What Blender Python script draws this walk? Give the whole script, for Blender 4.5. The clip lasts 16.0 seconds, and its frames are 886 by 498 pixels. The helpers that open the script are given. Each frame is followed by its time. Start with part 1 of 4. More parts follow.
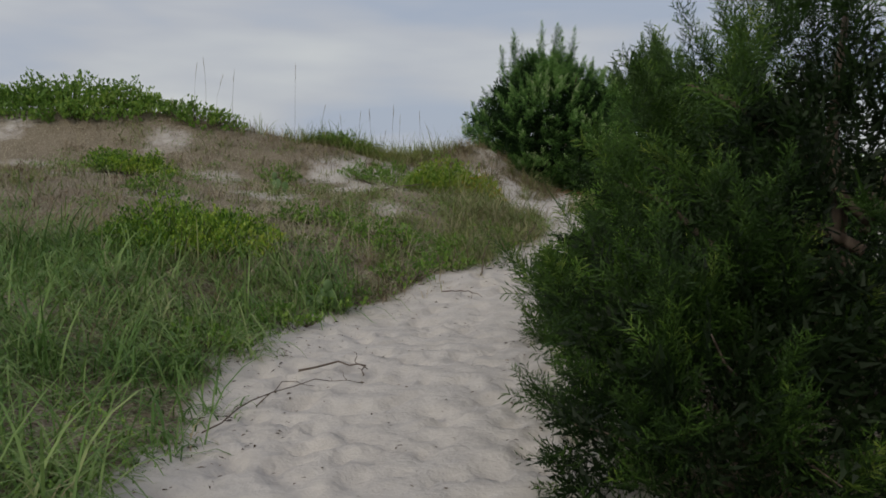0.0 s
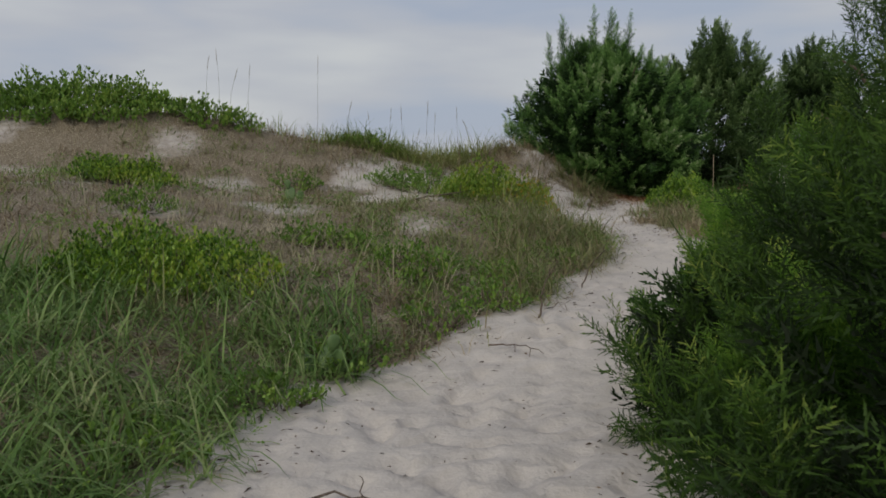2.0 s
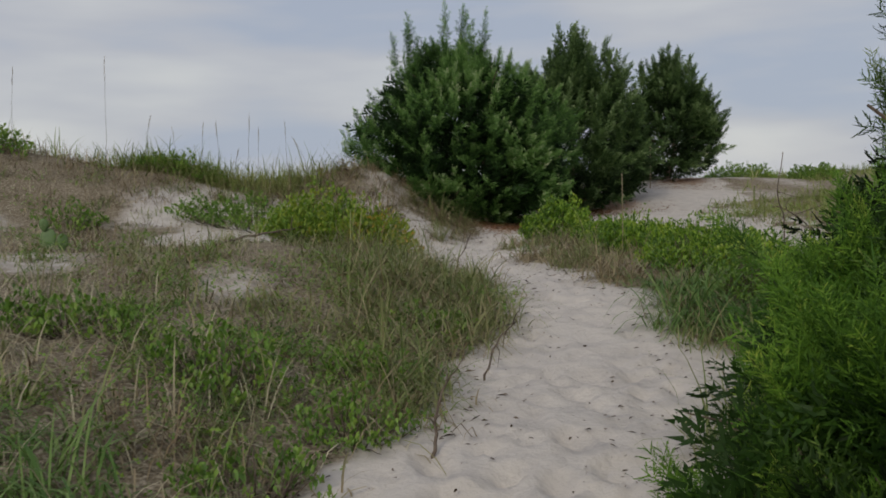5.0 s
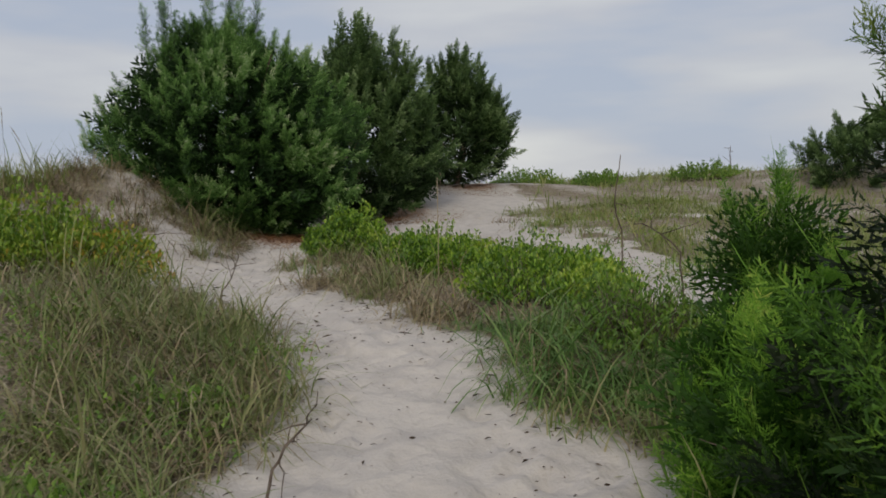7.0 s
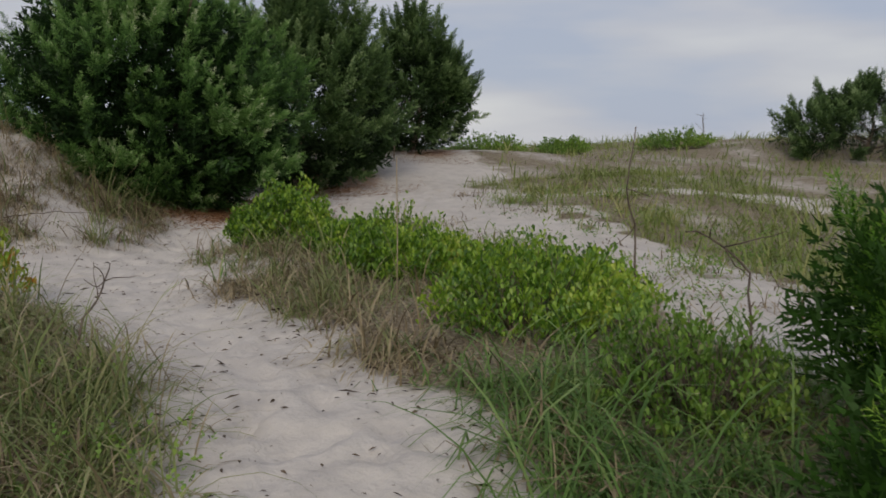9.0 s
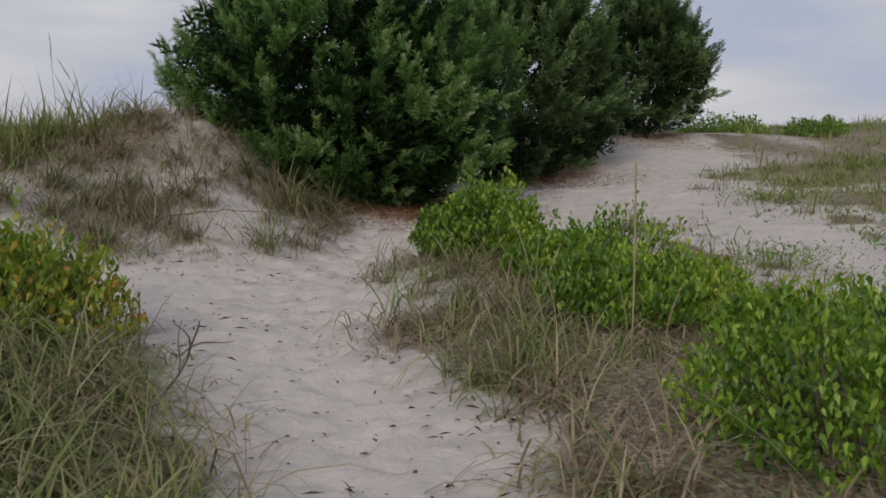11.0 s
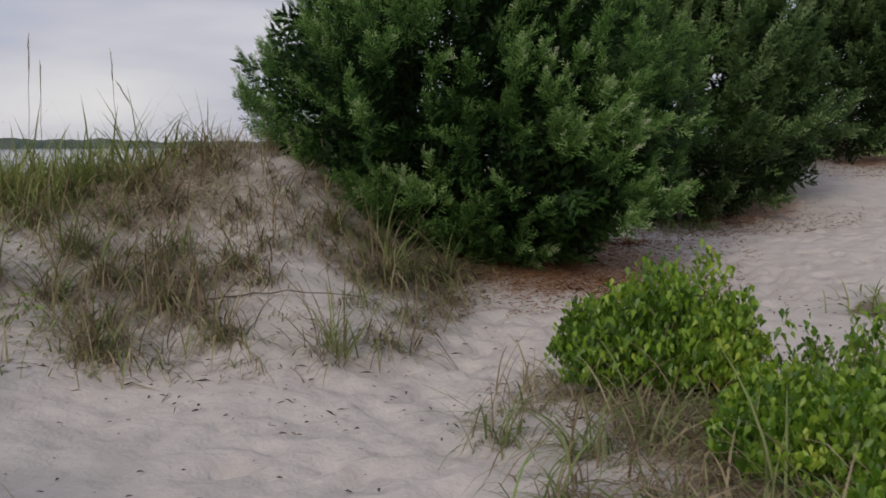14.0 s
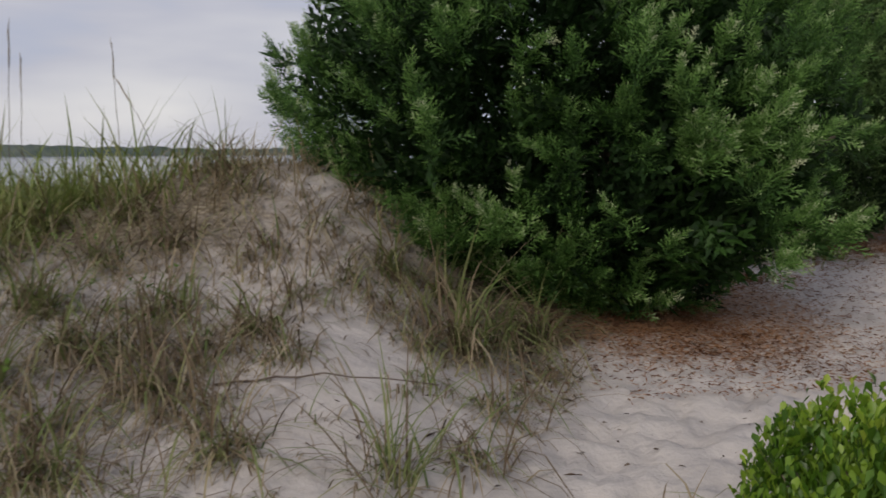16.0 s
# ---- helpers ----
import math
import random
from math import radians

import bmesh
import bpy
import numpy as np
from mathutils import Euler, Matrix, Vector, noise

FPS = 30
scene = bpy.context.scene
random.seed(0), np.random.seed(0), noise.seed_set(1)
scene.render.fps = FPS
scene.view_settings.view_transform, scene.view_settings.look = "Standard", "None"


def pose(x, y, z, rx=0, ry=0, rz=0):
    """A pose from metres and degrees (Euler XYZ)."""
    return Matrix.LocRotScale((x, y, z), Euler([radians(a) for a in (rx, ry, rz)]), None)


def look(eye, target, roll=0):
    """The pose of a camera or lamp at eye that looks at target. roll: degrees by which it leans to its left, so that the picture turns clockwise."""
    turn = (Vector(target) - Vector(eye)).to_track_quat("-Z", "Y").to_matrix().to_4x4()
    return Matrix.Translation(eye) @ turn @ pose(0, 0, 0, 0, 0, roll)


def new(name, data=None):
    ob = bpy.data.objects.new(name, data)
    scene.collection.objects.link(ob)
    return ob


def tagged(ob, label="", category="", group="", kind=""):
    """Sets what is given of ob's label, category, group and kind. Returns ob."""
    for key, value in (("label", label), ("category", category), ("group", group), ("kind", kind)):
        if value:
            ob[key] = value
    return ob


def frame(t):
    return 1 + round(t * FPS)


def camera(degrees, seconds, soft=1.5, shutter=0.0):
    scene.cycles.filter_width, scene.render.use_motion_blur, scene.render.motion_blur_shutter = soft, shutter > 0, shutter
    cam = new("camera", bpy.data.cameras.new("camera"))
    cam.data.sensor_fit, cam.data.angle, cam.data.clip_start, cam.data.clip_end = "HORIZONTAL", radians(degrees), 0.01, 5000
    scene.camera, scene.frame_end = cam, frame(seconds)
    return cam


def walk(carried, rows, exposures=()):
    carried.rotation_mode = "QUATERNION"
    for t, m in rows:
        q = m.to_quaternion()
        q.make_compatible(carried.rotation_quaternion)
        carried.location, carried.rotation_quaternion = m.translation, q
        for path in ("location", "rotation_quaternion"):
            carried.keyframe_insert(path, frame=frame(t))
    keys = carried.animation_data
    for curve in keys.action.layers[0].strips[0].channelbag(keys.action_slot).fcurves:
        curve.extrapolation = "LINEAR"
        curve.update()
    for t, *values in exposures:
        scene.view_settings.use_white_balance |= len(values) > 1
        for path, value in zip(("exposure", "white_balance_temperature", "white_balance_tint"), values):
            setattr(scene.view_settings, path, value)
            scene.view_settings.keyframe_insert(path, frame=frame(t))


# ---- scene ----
cam = camera(52.1, 16.0, soft=1.7, shutter=0.2)
METRES, EYE, TILT, LEAN, TURN = 16.0, 1.547, -5.2, -0.4, 0.0
ROWS = [
    (0.0, 0.0, 0.0, 0.0, 0.0, 0.0, -0.0),
    (0.5, -0.0027, 0.0358, 0.0042, 0.46, -0.74, 0.05),
    (1.0, -0.0003, 0.0712, 0.0107, 3.06, -0.57, 0.34),
    (1.5, -0.0044, 0.1048, 0.0155, 2.45, -0.42, 0.11),
    (2.0, -0.0048, 0.1422, 0.0185, 2.33, -0.06, 0.2),
    (2.5, -0.0105, 0.1763, 0.0213, -0.07, 0.25, -0.06),
    (3.0, -0.0121, 0.2089, 0.024, -1.74, 0.75, 0.33),
    (3.5, -0.0113, 0.243, 0.0291, -2.39, 1.05, 0.4),
    (6.0, -0.0015, 0.4073, 0.047, -15.74, 0.97, 2.65),
    (6.5, 0.0049, 0.4424, 0.0516, -20.11, 0.77, 2.23),
    (7.0, 0.0196, 0.4773, 0.0538, -22.09, 0.67, 2.92),
    (7.5, 0.0304, 0.5065, 0.0586, -24.29, 0.65, 2.8),
    (8.0, 0.0412, 0.5375, 0.0629, -26.24, -1.53, 2.53),
    (8.5, 0.0554, 0.5632, 0.0676, -25.86, -1.84, 2.65),
    (9.0, 0.0633, 0.592, 0.071, -25.17, -1.9, 2.26),
    (9.5, 0.0748, 0.6173, 0.0729, -19.99, -1.83, 2.52),
    (12.0, 0.1159, 0.7542, 0.0947, -9.48, -2.85, 0.69),
    (12.5, 0.1211, 0.7795, 0.1001, -8.45, -2.52, 0.63),
    (13.0, 0.1229, 0.8041, 0.1045, -8.42, -2.18, 0.45),
    (13.5, 0.1298, 0.8306, 0.1062, -4.98, -1.97, 0.91),
    (14.0, 0.1325, 0.8552, 0.1106, -2.09, -1.73, 0.91),
    (14.5, 0.1321, 0.8842, 0.1139, 1.63, -1.45, 0.93),
    (15.0, 0.1326, 0.9104, 0.1194, 7.14, -1.15, 0.86),
    (15.5, 0.1238, 0.9375, 0.1212, 6.15, -1.13, 0.19),
    (16.0, 0.1204, 0.9651, 0.1229, 0.75, -1.23, 0.65),
]
walk(cam, [(t, pose(0, 0, EYE, TILT, LEAN, TURN) @ pose(METRES * x, METRES * y, METRES * z, 90 + pitch, roll, yaw)) for t, x, y, z, yaw, pitch, roll in ROWS],
     exposures=[(0.0, -0.2, 6880, 3), (3.5, -0.22, 6920, 4), (7.5, 0.0, 7000, 4), (8.5, 0.03, 6980, 5), (9.2, -0.14, 6920, 6), (12.0, -0.08, 6850, 9), (16.0, -0.06, 6850, 10)])

# ---- world and light: an overcast evening sky ----
world = bpy.data.worlds.new("overcast_sky")
scene.world = world
world.use_nodes = True
wn, wl = world.node_tree.nodes, world.node_tree.links
wn.clear()
w_out = wn.new("ShaderNodeOutputWorld")
w_bg = wn.new("ShaderNodeBackground")
w_bg.inputs["Strength"].default_value = 1.0
w_sky = wn.new("ShaderNodeTexSky")
w_sky.sky_type = "NISHITA"
w_sky.sun_disc = False
w_sky.sun_elevation, w_sky.sun_rotation = radians(30), radians(209)
w_dim = wn.new("ShaderNodeVectorMath")
w_dim.operation = "SCALE"
w_dim.inputs["Scale"].default_value = 0.05
w_tc = wn.new("ShaderNodeTexCoord")
w_map = wn.new("ShaderNodeMapping")
w_map.inputs["Scale"].default_value = (1.2, 1.2, 5.5)
w_n = wn.new("ShaderNodeTexNoise")
w_n.inputs["Scale"].default_value, w_n.inputs["Detail"].default_value, w_n.inputs["Roughness"].default_value = 2.3, 4.0, 0.45
w_ramp = wn.new("ShaderNodeValToRGB")
for e, (p, c) in zip([w_ramp.color_ramp.elements[0], w_ramp.color_ramp.elements[1], w_ramp.color_ramp.elements.new(0.52)],
                     [(0.38, (0.455, 0.512, 0.69, 1)), (0.64, (0.745, 0.668, 0.695, 1)), (0.5, (0.565, 0.585, 0.705, 1))]):
    e.position, e.color = p, c
w_mix = wn.new("ShaderNodeMix")
w_mix.data_type = "RGBA"
w_mix.inputs["Factor"].default_value = 0.86
wl.new(w_tc.outputs["Generated"], w_map.inputs["Vector"])
wl.new(w_map.outputs["Vector"], w_n.inputs["Vector"])
wl.new(w_n.outputs["Fac"], w_ramp.inputs["Fac"])
wl.new(w_sky.outputs["Color"], w_dim.inputs[0])
wl.new(w_dim.outputs["Vector"], w_mix.inputs["A"])
wl.new(w_ramp.outputs["Color"], w_mix.inputs["B"])
wl.new(w_mix.outputs["Result"], w_bg.inputs["Color"])
wl.new(w_bg.outputs["Background"], w_out.inputs["Surface"])

sun = new("sun", bpy.data.lights.new("sun", "SUN"))
sun.data.energy, sun.data.angle, sun.data.color = 1.55, radians(18), (1.0, 0.93, 0.84)
sun.matrix_world = look((0, 0, 20), (5.0, 9.0, 14.0))


# ---- materials ----
def material(name, rough=0.7, spec=0.3):
    m = bpy.data.materials.new(name)
    m.use_nodes = True
    b = m.node_tree.nodes["Principled BSDF"]
    b.inputs["Roughness"].default_value = rough
    b.inputs["Specular IOR Level"].default_value = spec
    return m, m.node_tree.nodes, m.node_tree.links, b


def ramp(nodes, stops):
    r = nodes.new("ShaderNodeValToRGB")
    els = r.color_ramp.elements
    while len(els) < len(stops):
        els.new(0.5)
    for e, (p, c) in zip(els, stops):
        e.position, e.color = p, (*c, 1)
    return r


def tex_noise(nodes, links, coord, scale, detail=4.0, rough=0.55):
    n = nodes.new("ShaderNodeTexNoise")
    n.inputs["Scale"].default_value, n.inputs["Detail"].default_value, n.inputs["Roughness"].default_value = scale, detail, rough
    links.new(coord, n.inputs["Vector"])
    return n.outputs["Fac"]


def mixed(nodes, links, fac, a, b, how="MIX"):
    m = nodes.new("ShaderNodeMix")
    m.data_type, m.blend_type = "RGBA", how
    for sock, v in (("Factor", fac), ("A", a), ("B", b)):
        if isinstance(v, (float, int)):
            m.inputs[sock].default_value = v
        elif isinstance(v, tuple):
            m.inputs[sock].default_value = (*v, 1)
        else:
            links.new(v, m.inputs[sock])
    return m.outputs["Result"]


def bumped(nodes, links, b, height, strength, distance):
    n = nodes.new("ShaderNodeBump")
    n.inputs["Strength"].default_value, n.inputs["Distance"].default_value = strength, distance
    links.new(height, n.inputs["Height"])
    links.new(n.outputs["Normal"], b.inputs["Normal"])


def leafy(name, stops, patch=1.2, glow=0.25, rough=0.6, spec=0.3, tips=False):
    """Leaves and blades: each island its own tint, drifting in patches, thin enough to let light through."""
    m, n, l, b = material(name, rough, spec)
    geo = n.new("ShaderNodeNewGeometry")
    tc = n.new("ShaderNodeTexCoord")
    big = tex_noise(n, l, tc.outputs["Object"], patch, 2.0)
    add = n.new("ShaderNodeMath")
    add.operation = "MULTIPLY_ADD"
    add.inputs[1].default_value = 0.22 if tips else 0.55
    l.new(geo.outputs["Random Per Island"], add.inputs[0])
    half = n.new("ShaderNodeMath")
    half.operation = "MULTIPLY_ADD"
    half.inputs[1].default_value, half.inputs[2].default_value = 1.1, -0.33
    l.new(big, half.inputs[0])
    l.new(half.outputs["Value"], add.inputs[2])
    r = ramp(n, stops)
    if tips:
        # young growth at bough ends is paler; 0 darkens inner sprays as painted shade
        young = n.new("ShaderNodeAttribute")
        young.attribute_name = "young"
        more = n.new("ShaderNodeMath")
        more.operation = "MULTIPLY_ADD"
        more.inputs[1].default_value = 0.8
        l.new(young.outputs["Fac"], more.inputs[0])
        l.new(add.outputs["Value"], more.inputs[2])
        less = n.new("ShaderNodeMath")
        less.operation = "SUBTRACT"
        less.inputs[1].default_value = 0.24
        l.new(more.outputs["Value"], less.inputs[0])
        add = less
    l.new(add.outputs["Value"], r.inputs["Fac"])
    l.new(r.outputs["Color"], b.inputs["Base Color"])
    t = n.new("ShaderNodeBsdfTranslucent")
    l.new(r.outputs["Color"], t.inputs["Color"])
    mix = n.new("ShaderNodeMixShader")
    mix.inputs["Fac"].default_value = glow
    l.new(b.outputs["BSDF"], mix.inputs[1])
    l.new(t.outputs["BSDF"], mix.inputs[2])
    l.new(mix.outputs["Shader"], n["Material Output"].inputs["Surface"])
    return m


def barky(name, dark, light, scale=18.0):
    m, n, l, b = material(name, 0.9, 0.15)
    tc = n.new("ShaderNodeTexCoord")
    mp = n.new("ShaderNodeMapping")
    mp.inputs["Scale"].default_value = (1, 1, 0.2)
    l.new(tc.outputs["Object"], mp.inputs["Vector"])
    f = tex_noise(n, l, mp.outputs["Vector"], scale, 6.0)
    r = ramp(n, [(0.3, dark), (0.7, light)])
    l.new(f, r.inputs["Fac"])
    l.new(r.outputs["Color"], b.inputs["Base Color"])
    bumped(n, l, b, f, 0.6, 0.01)
    return m


def make_ground():
    m, n, l, b = material("dune_sand", 0.95, 0.12)
    tc = n.new("ShaderNodeTexCoord")
    co = tc.outputs["Object"]
    grain = tex_noise(n, l, co, 260.0, 3.0, 0.7)
    fine = tex_noise(n, l, co, 38.0, 4.0)
    mid = tex_noise(n, l, co, 6.0, 5.0)
    big = tex_noise(n, l, co, 0.7, 3.0)
    sand = mixed(n, l, big, (0.50, 0.452, 0.42), (0.61, 0.565, 0.532))
    sand = mixed(n, l, mid, sand, (0.50, 0.46, 0.432))
    damp = ramp(n, [(0.45, (1, 1, 1)), (0.62, (0.86, 0.86, 0.87))])
    l.new(tex_noise(n, l, co, 4.5, 3.0, 0.5), damp.inputs["Fac"])
    sand = mixed(n, l, 0.8, sand, damp.outputs["Color"], "MULTIPLY")
    speck = ramp(n, [(0.30, (0.45, 0.38, 0.34)), (0.42, (1, 1, 1))])
    l.new(grain, speck.inputs["Fac"])
    sand = mixed(n, l, 0.5, sand, speck.outputs["Color"], "MULTIPLY")
    # dry thatch among the roots of the grass
    th = n.new("ShaderNodeAttribute")
    th.attribute_name = "thatch"
    thatch = ramp(n, [(0.3, (0.085, 0.066, 0.046)), (0.5, (0.20, 0.165, 0.12)), (0.7, (0.40, 0.345, 0.27))])
    l.new(fine, thatch.inputs["Fac"])
    f1 = n.new("ShaderNodeMath")
    f1.operation = "MULTIPLY_ADD"
    f1.inputs[1].default_value = 1.5
    l.new(mid, f1.inputs[0])
    f2 = n.new("ShaderNodeMath")
    f2.operation = "MULTIPLY_ADD"
    f2.inputs[1].default_value, f2.inputs[2].default_value = 2.2, -1.25
    l.new(th.outputs["Fac"], f2.inputs[0])
    l.new(f2.outputs["Value"], f1.inputs[2])
    cl = n.new("ShaderNodeClamp")
    l.new(f1.outputs["Value"], cl.inputs["Value"])
    col = mixed(n, l, cl.outputs["Result"], sand, thatch.outputs["Color"])
    # rust-coloured fallen needles below the cedars
    nd = n.new("ShaderNodeAttribute")
    nd.attribute_name = "needles"
    g1 = n.new("ShaderNodeMath")
    g1.operation = "MULTIPLY_ADD"
    g1.inputs[1].default_value = 3.4
    l.new(fine, g1.inputs[0])
    g2 = n.new("ShaderNodeMath")
    g2.operation = "MULTIPLY_ADD"
    g2.inputs[1].default_value, g2.inputs[2].default_value = 1.7, -2.75
    l.new(nd.outputs["Fac"], g2.inputs[0])
    l.new(g2.outputs["Value"], g1.inputs[2])
    cl2 = n.new("ShaderNodeClamp")
    l.new(g1.outputs["Value"], cl2.inputs["Value"])
    rust = ramp(n, [(0.3, (0.15, 0.07, 0.035)), (0.65, (0.38, 0.21, 0.115))])
    l.new(fine, rust.inputs["Fac"])
    col = mixed(n, l, cl2.outputs["Result"], col, rust.outputs["Color"])
    l.new(col, b.inputs["Base Color"])
    step_n = tex_noise(n, l, co, 13.0, 3.0, 0.5)
    h = mixed(n, l, 0.14, mixed(n, l, 0.4, mid, step_n), fine)
    bumped(n, l, b, h, 0.75, 0.055)
    return m


MAT_GROUND = make_ground()
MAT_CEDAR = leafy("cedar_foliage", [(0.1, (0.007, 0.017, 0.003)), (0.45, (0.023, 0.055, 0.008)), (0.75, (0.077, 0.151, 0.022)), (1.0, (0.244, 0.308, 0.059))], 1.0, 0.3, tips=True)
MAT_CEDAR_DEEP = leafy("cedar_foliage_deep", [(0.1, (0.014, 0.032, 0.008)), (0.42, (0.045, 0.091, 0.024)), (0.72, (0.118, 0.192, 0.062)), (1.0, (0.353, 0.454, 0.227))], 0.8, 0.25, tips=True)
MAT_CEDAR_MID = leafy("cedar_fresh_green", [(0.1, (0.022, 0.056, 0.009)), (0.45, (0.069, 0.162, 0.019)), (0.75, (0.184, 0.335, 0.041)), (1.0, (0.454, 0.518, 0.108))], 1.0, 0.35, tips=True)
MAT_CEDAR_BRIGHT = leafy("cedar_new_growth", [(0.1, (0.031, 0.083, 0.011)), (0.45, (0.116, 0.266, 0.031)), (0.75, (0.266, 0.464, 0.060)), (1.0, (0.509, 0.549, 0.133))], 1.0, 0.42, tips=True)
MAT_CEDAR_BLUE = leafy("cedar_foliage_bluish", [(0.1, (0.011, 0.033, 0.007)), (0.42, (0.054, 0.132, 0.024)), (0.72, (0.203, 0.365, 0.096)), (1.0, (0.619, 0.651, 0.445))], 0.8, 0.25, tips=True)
MAT_GRASS = leafy("green_dune_grass", [(0.0, (0.065, 0.109, 0.030)), (0.3, (0.148, 0.200, 0.061)), (0.58, (0.252, 0.278, 0.113)), (0.85, (0.313, 0.278, 0.148)), (1.0, (0.365, 0.296, 0.174))], 0.9, 0.3)
MAT_LUSH = leafy("lush_dune_grass", [(0.0, (0.048, 0.107, 0.025)), (0.4, (0.121, 0.218, 0.053)), (0.75, (0.238, 0.329, 0.111)), (1.0, (0.446, 0.436, 0.242))], 0.9, 0.3)
MAT_DRY = leafy("dry_dune_grass", [(0.0, (0.11, 0.082, 0.05)), (0.4, (0.26, 0.205, 0.125)), (0.7, (0.40, 0.33, 0.21)), (0.85, (0.25, 0.27, 0.11)), (1.0, (0.52, 0.45, 0.31))], 1.2, 0.2)
MAT_BROWN = leafy("dead_brown_grass", [(0.0, (0.075, 0.053, 0.034)), (0.45, (0.196, 0.144, 0.090)), (0.75, (0.345, 0.276, 0.178)), (1.0, (0.529, 0.460, 0.322))], 1.2, 0.2)
MAT_PALE = leafy("bleached_grass", [(0.0, (0.18, 0.15, 0.10)), (0.5, (0.36, 0.315, 0.215)), (1.0, (0.56, 0.51, 0.38))], 1.2, 0.2)
MAT_FIELD = leafy("marsh_grass", [(0.0, (0.12, 0.178, 0.04)), (0.5, (0.205, 0.258, 0.07)), (1.0, (0.38, 0.345, 0.155))], 0.25, 0.3)
MAT_SHRUB = leafy("bright_shrub_leaf", [(0.0, (0.020, 0.054, 0.006)), (0.35, (0.085, 0.185, 0.018)), (0.7, (0.27, 0.41, 0.045)), (1.0, (0.50, 0.52, 0.10))], 1.6, 0.32, 0.42, 0.45)
MAT_SHRUB_RED = leafy("reddening_shrub_leaf", [(0.0, (0.065, 0.130, 0.016)), (0.4, (0.156, 0.273, 0.031)), (0.72, (0.312, 0.377, 0.052)), (0.9, (0.442, 0.260, 0.052)), (1.0, (0.468, 0.156, 0.039))], 1.6, 0.3, 0.45, 0.4)
MAT_VINE = leafy("vine_leaf", [(0.0, (0.045, 0.10, 0.018)), (0.5, (0.135, 0.25, 0.038)), (1.0, (0.28, 0.38, 0.075))], 1.4, 0.25, 0.5, 0.35)
MAT_BARK = barky("cedar_bark", (0.05, 0.036, 0.027), (0.20, 0.155, 0.125))
MAT_TWIG = barky("dead_twig", (0.07, 0.052, 0.042), (0.19, 0.15, 0.125), 40.0)
MAT_STRAW = leafy("straw_litter", [(0.0, (0.03, 0.022, 0.018)), (0.5, (0.085, 0.06, 0.044)), (1.0, (0.24, 0.18, 0.13))], 3.0, 0.0, 0.9, 0.1)


# ---- mesh helpers ----
rng = np.random.default_rng(7)


def mesh_tris(name, verts, tris, mat, smooth=False):
    me = bpy.data.meshes.new(name)
    verts, tris = np.asarray(verts, np.float32), np.asarray(tris, np.int32)
    me.vertices.add(len(verts))
    me.vertices.foreach_set("co", verts.ravel())
    me.loops.add(tris.size)
    me.loops.foreach_set("vertex_index", tris.ravel())
    me.polygons.add(len(tris))
    me.polygons.foreach_set("loop_start", np.arange(0, tris.size, 3, dtype=np.int32))
    me.polygons.foreach_set("loop_total", np.full(len(tris), 3, np.int32))
    if smooth:
        me.polygons.foreach_set("use_smooth", np.ones(len(tris), bool))
    me.materials.append(mat)
    me.update(calc_edges=True)
    return me


def part_np(name, verts, tris, mat, parent=None, label="", smooth=False):
    ob = new(name, mesh_tris(name, verts, tris, mat, smooth))
    if parent is not None:
        ob.parent = parent
    if label:
        ob["label"] = label
    return ob


def spread(tv, tt, mats):
    """The template's points and triangles laid down once for each 3 x 4 placement in mats."""
    k = len(mats)
    v = np.einsum("kij,nj->kni", mats[:, :, :3], tv) + mats[:, None, :, 3]
    t = tt[None] + (np.arange(k) * len(tv))[:, None, None]
    return v.reshape(-1, 3), t.reshape(-1, 3)


def join(pieces):
    vs, ts, at = [], [], 0
    for v, t in pieces:
        vs.append(v)
        ts.append(np.asarray(t) + at)
        at += len(v)
    return np.concatenate(vs), np.concatenate(ts)


def aim(origins, dirs, sizes, spin=None):
    """Placements whose +x runs along dirs, z roughly up."""
    d = dirs / np.linalg.norm(dirs, axis=1, keepdims=True)
    up = np.tile([0.0, 0.0, 1.0], (len(d), 1)) + rng.normal(0, 0.25, (len(d), 3))
    y = np.cross(up, d)
    y /= np.linalg.norm(y, axis=1, keepdims=True) + 1e-9
    z = np.cross(d, y)
    if spin is not None:
        c, s = np.cos(spin)[:, None], np.sin(spin)[:, None]
        y, z = c * y + s * z, c * z - s * y
    m = np.stack([d, y, z, origins], axis=2)
    m[:, :, :3] *= sizes[:, None, None]
    return m


def tube(points, radii, sides=6):
    """A tapered limb along a line of points."""
    pts = np.asarray(points, float)
    tang = np.gradient(pts, axis=0)
    tang /= np.linalg.norm(tang, axis=1, keepdims=True)
    ref = np.array([0.31, 0.95, 0.05])
    a = np.cross(tang, ref)
    a /= np.linalg.norm(a, axis=1, keepdims=True)
    b = np.cross(tang, a)
    ang = np.linspace(0, 2 * np.pi, sides, endpoint=False)
    ring = np.cos(ang)[None, :, None] * a[:, None] + np.sin(ang)[None, :, None] * b[:, None]
    v = (pts[:, None] + ring * np.asarray(radii)[:, None, None]).reshape(-1, 3)
    t = []
    for i in range(len(pts) - 1):
        for j in range(sides):
            p, q = i * sides + j, i * sides + (j + 1) % sides
            t += [(p, q, q + sides), (p, q + sides, p + sides)]
    last = (len(pts) - 1) * sides
    for j in range(1, sides - 1):
        t += [(0, j + 1, j), (last, last + j, last + j + 1)]
    return v, np.array(t)


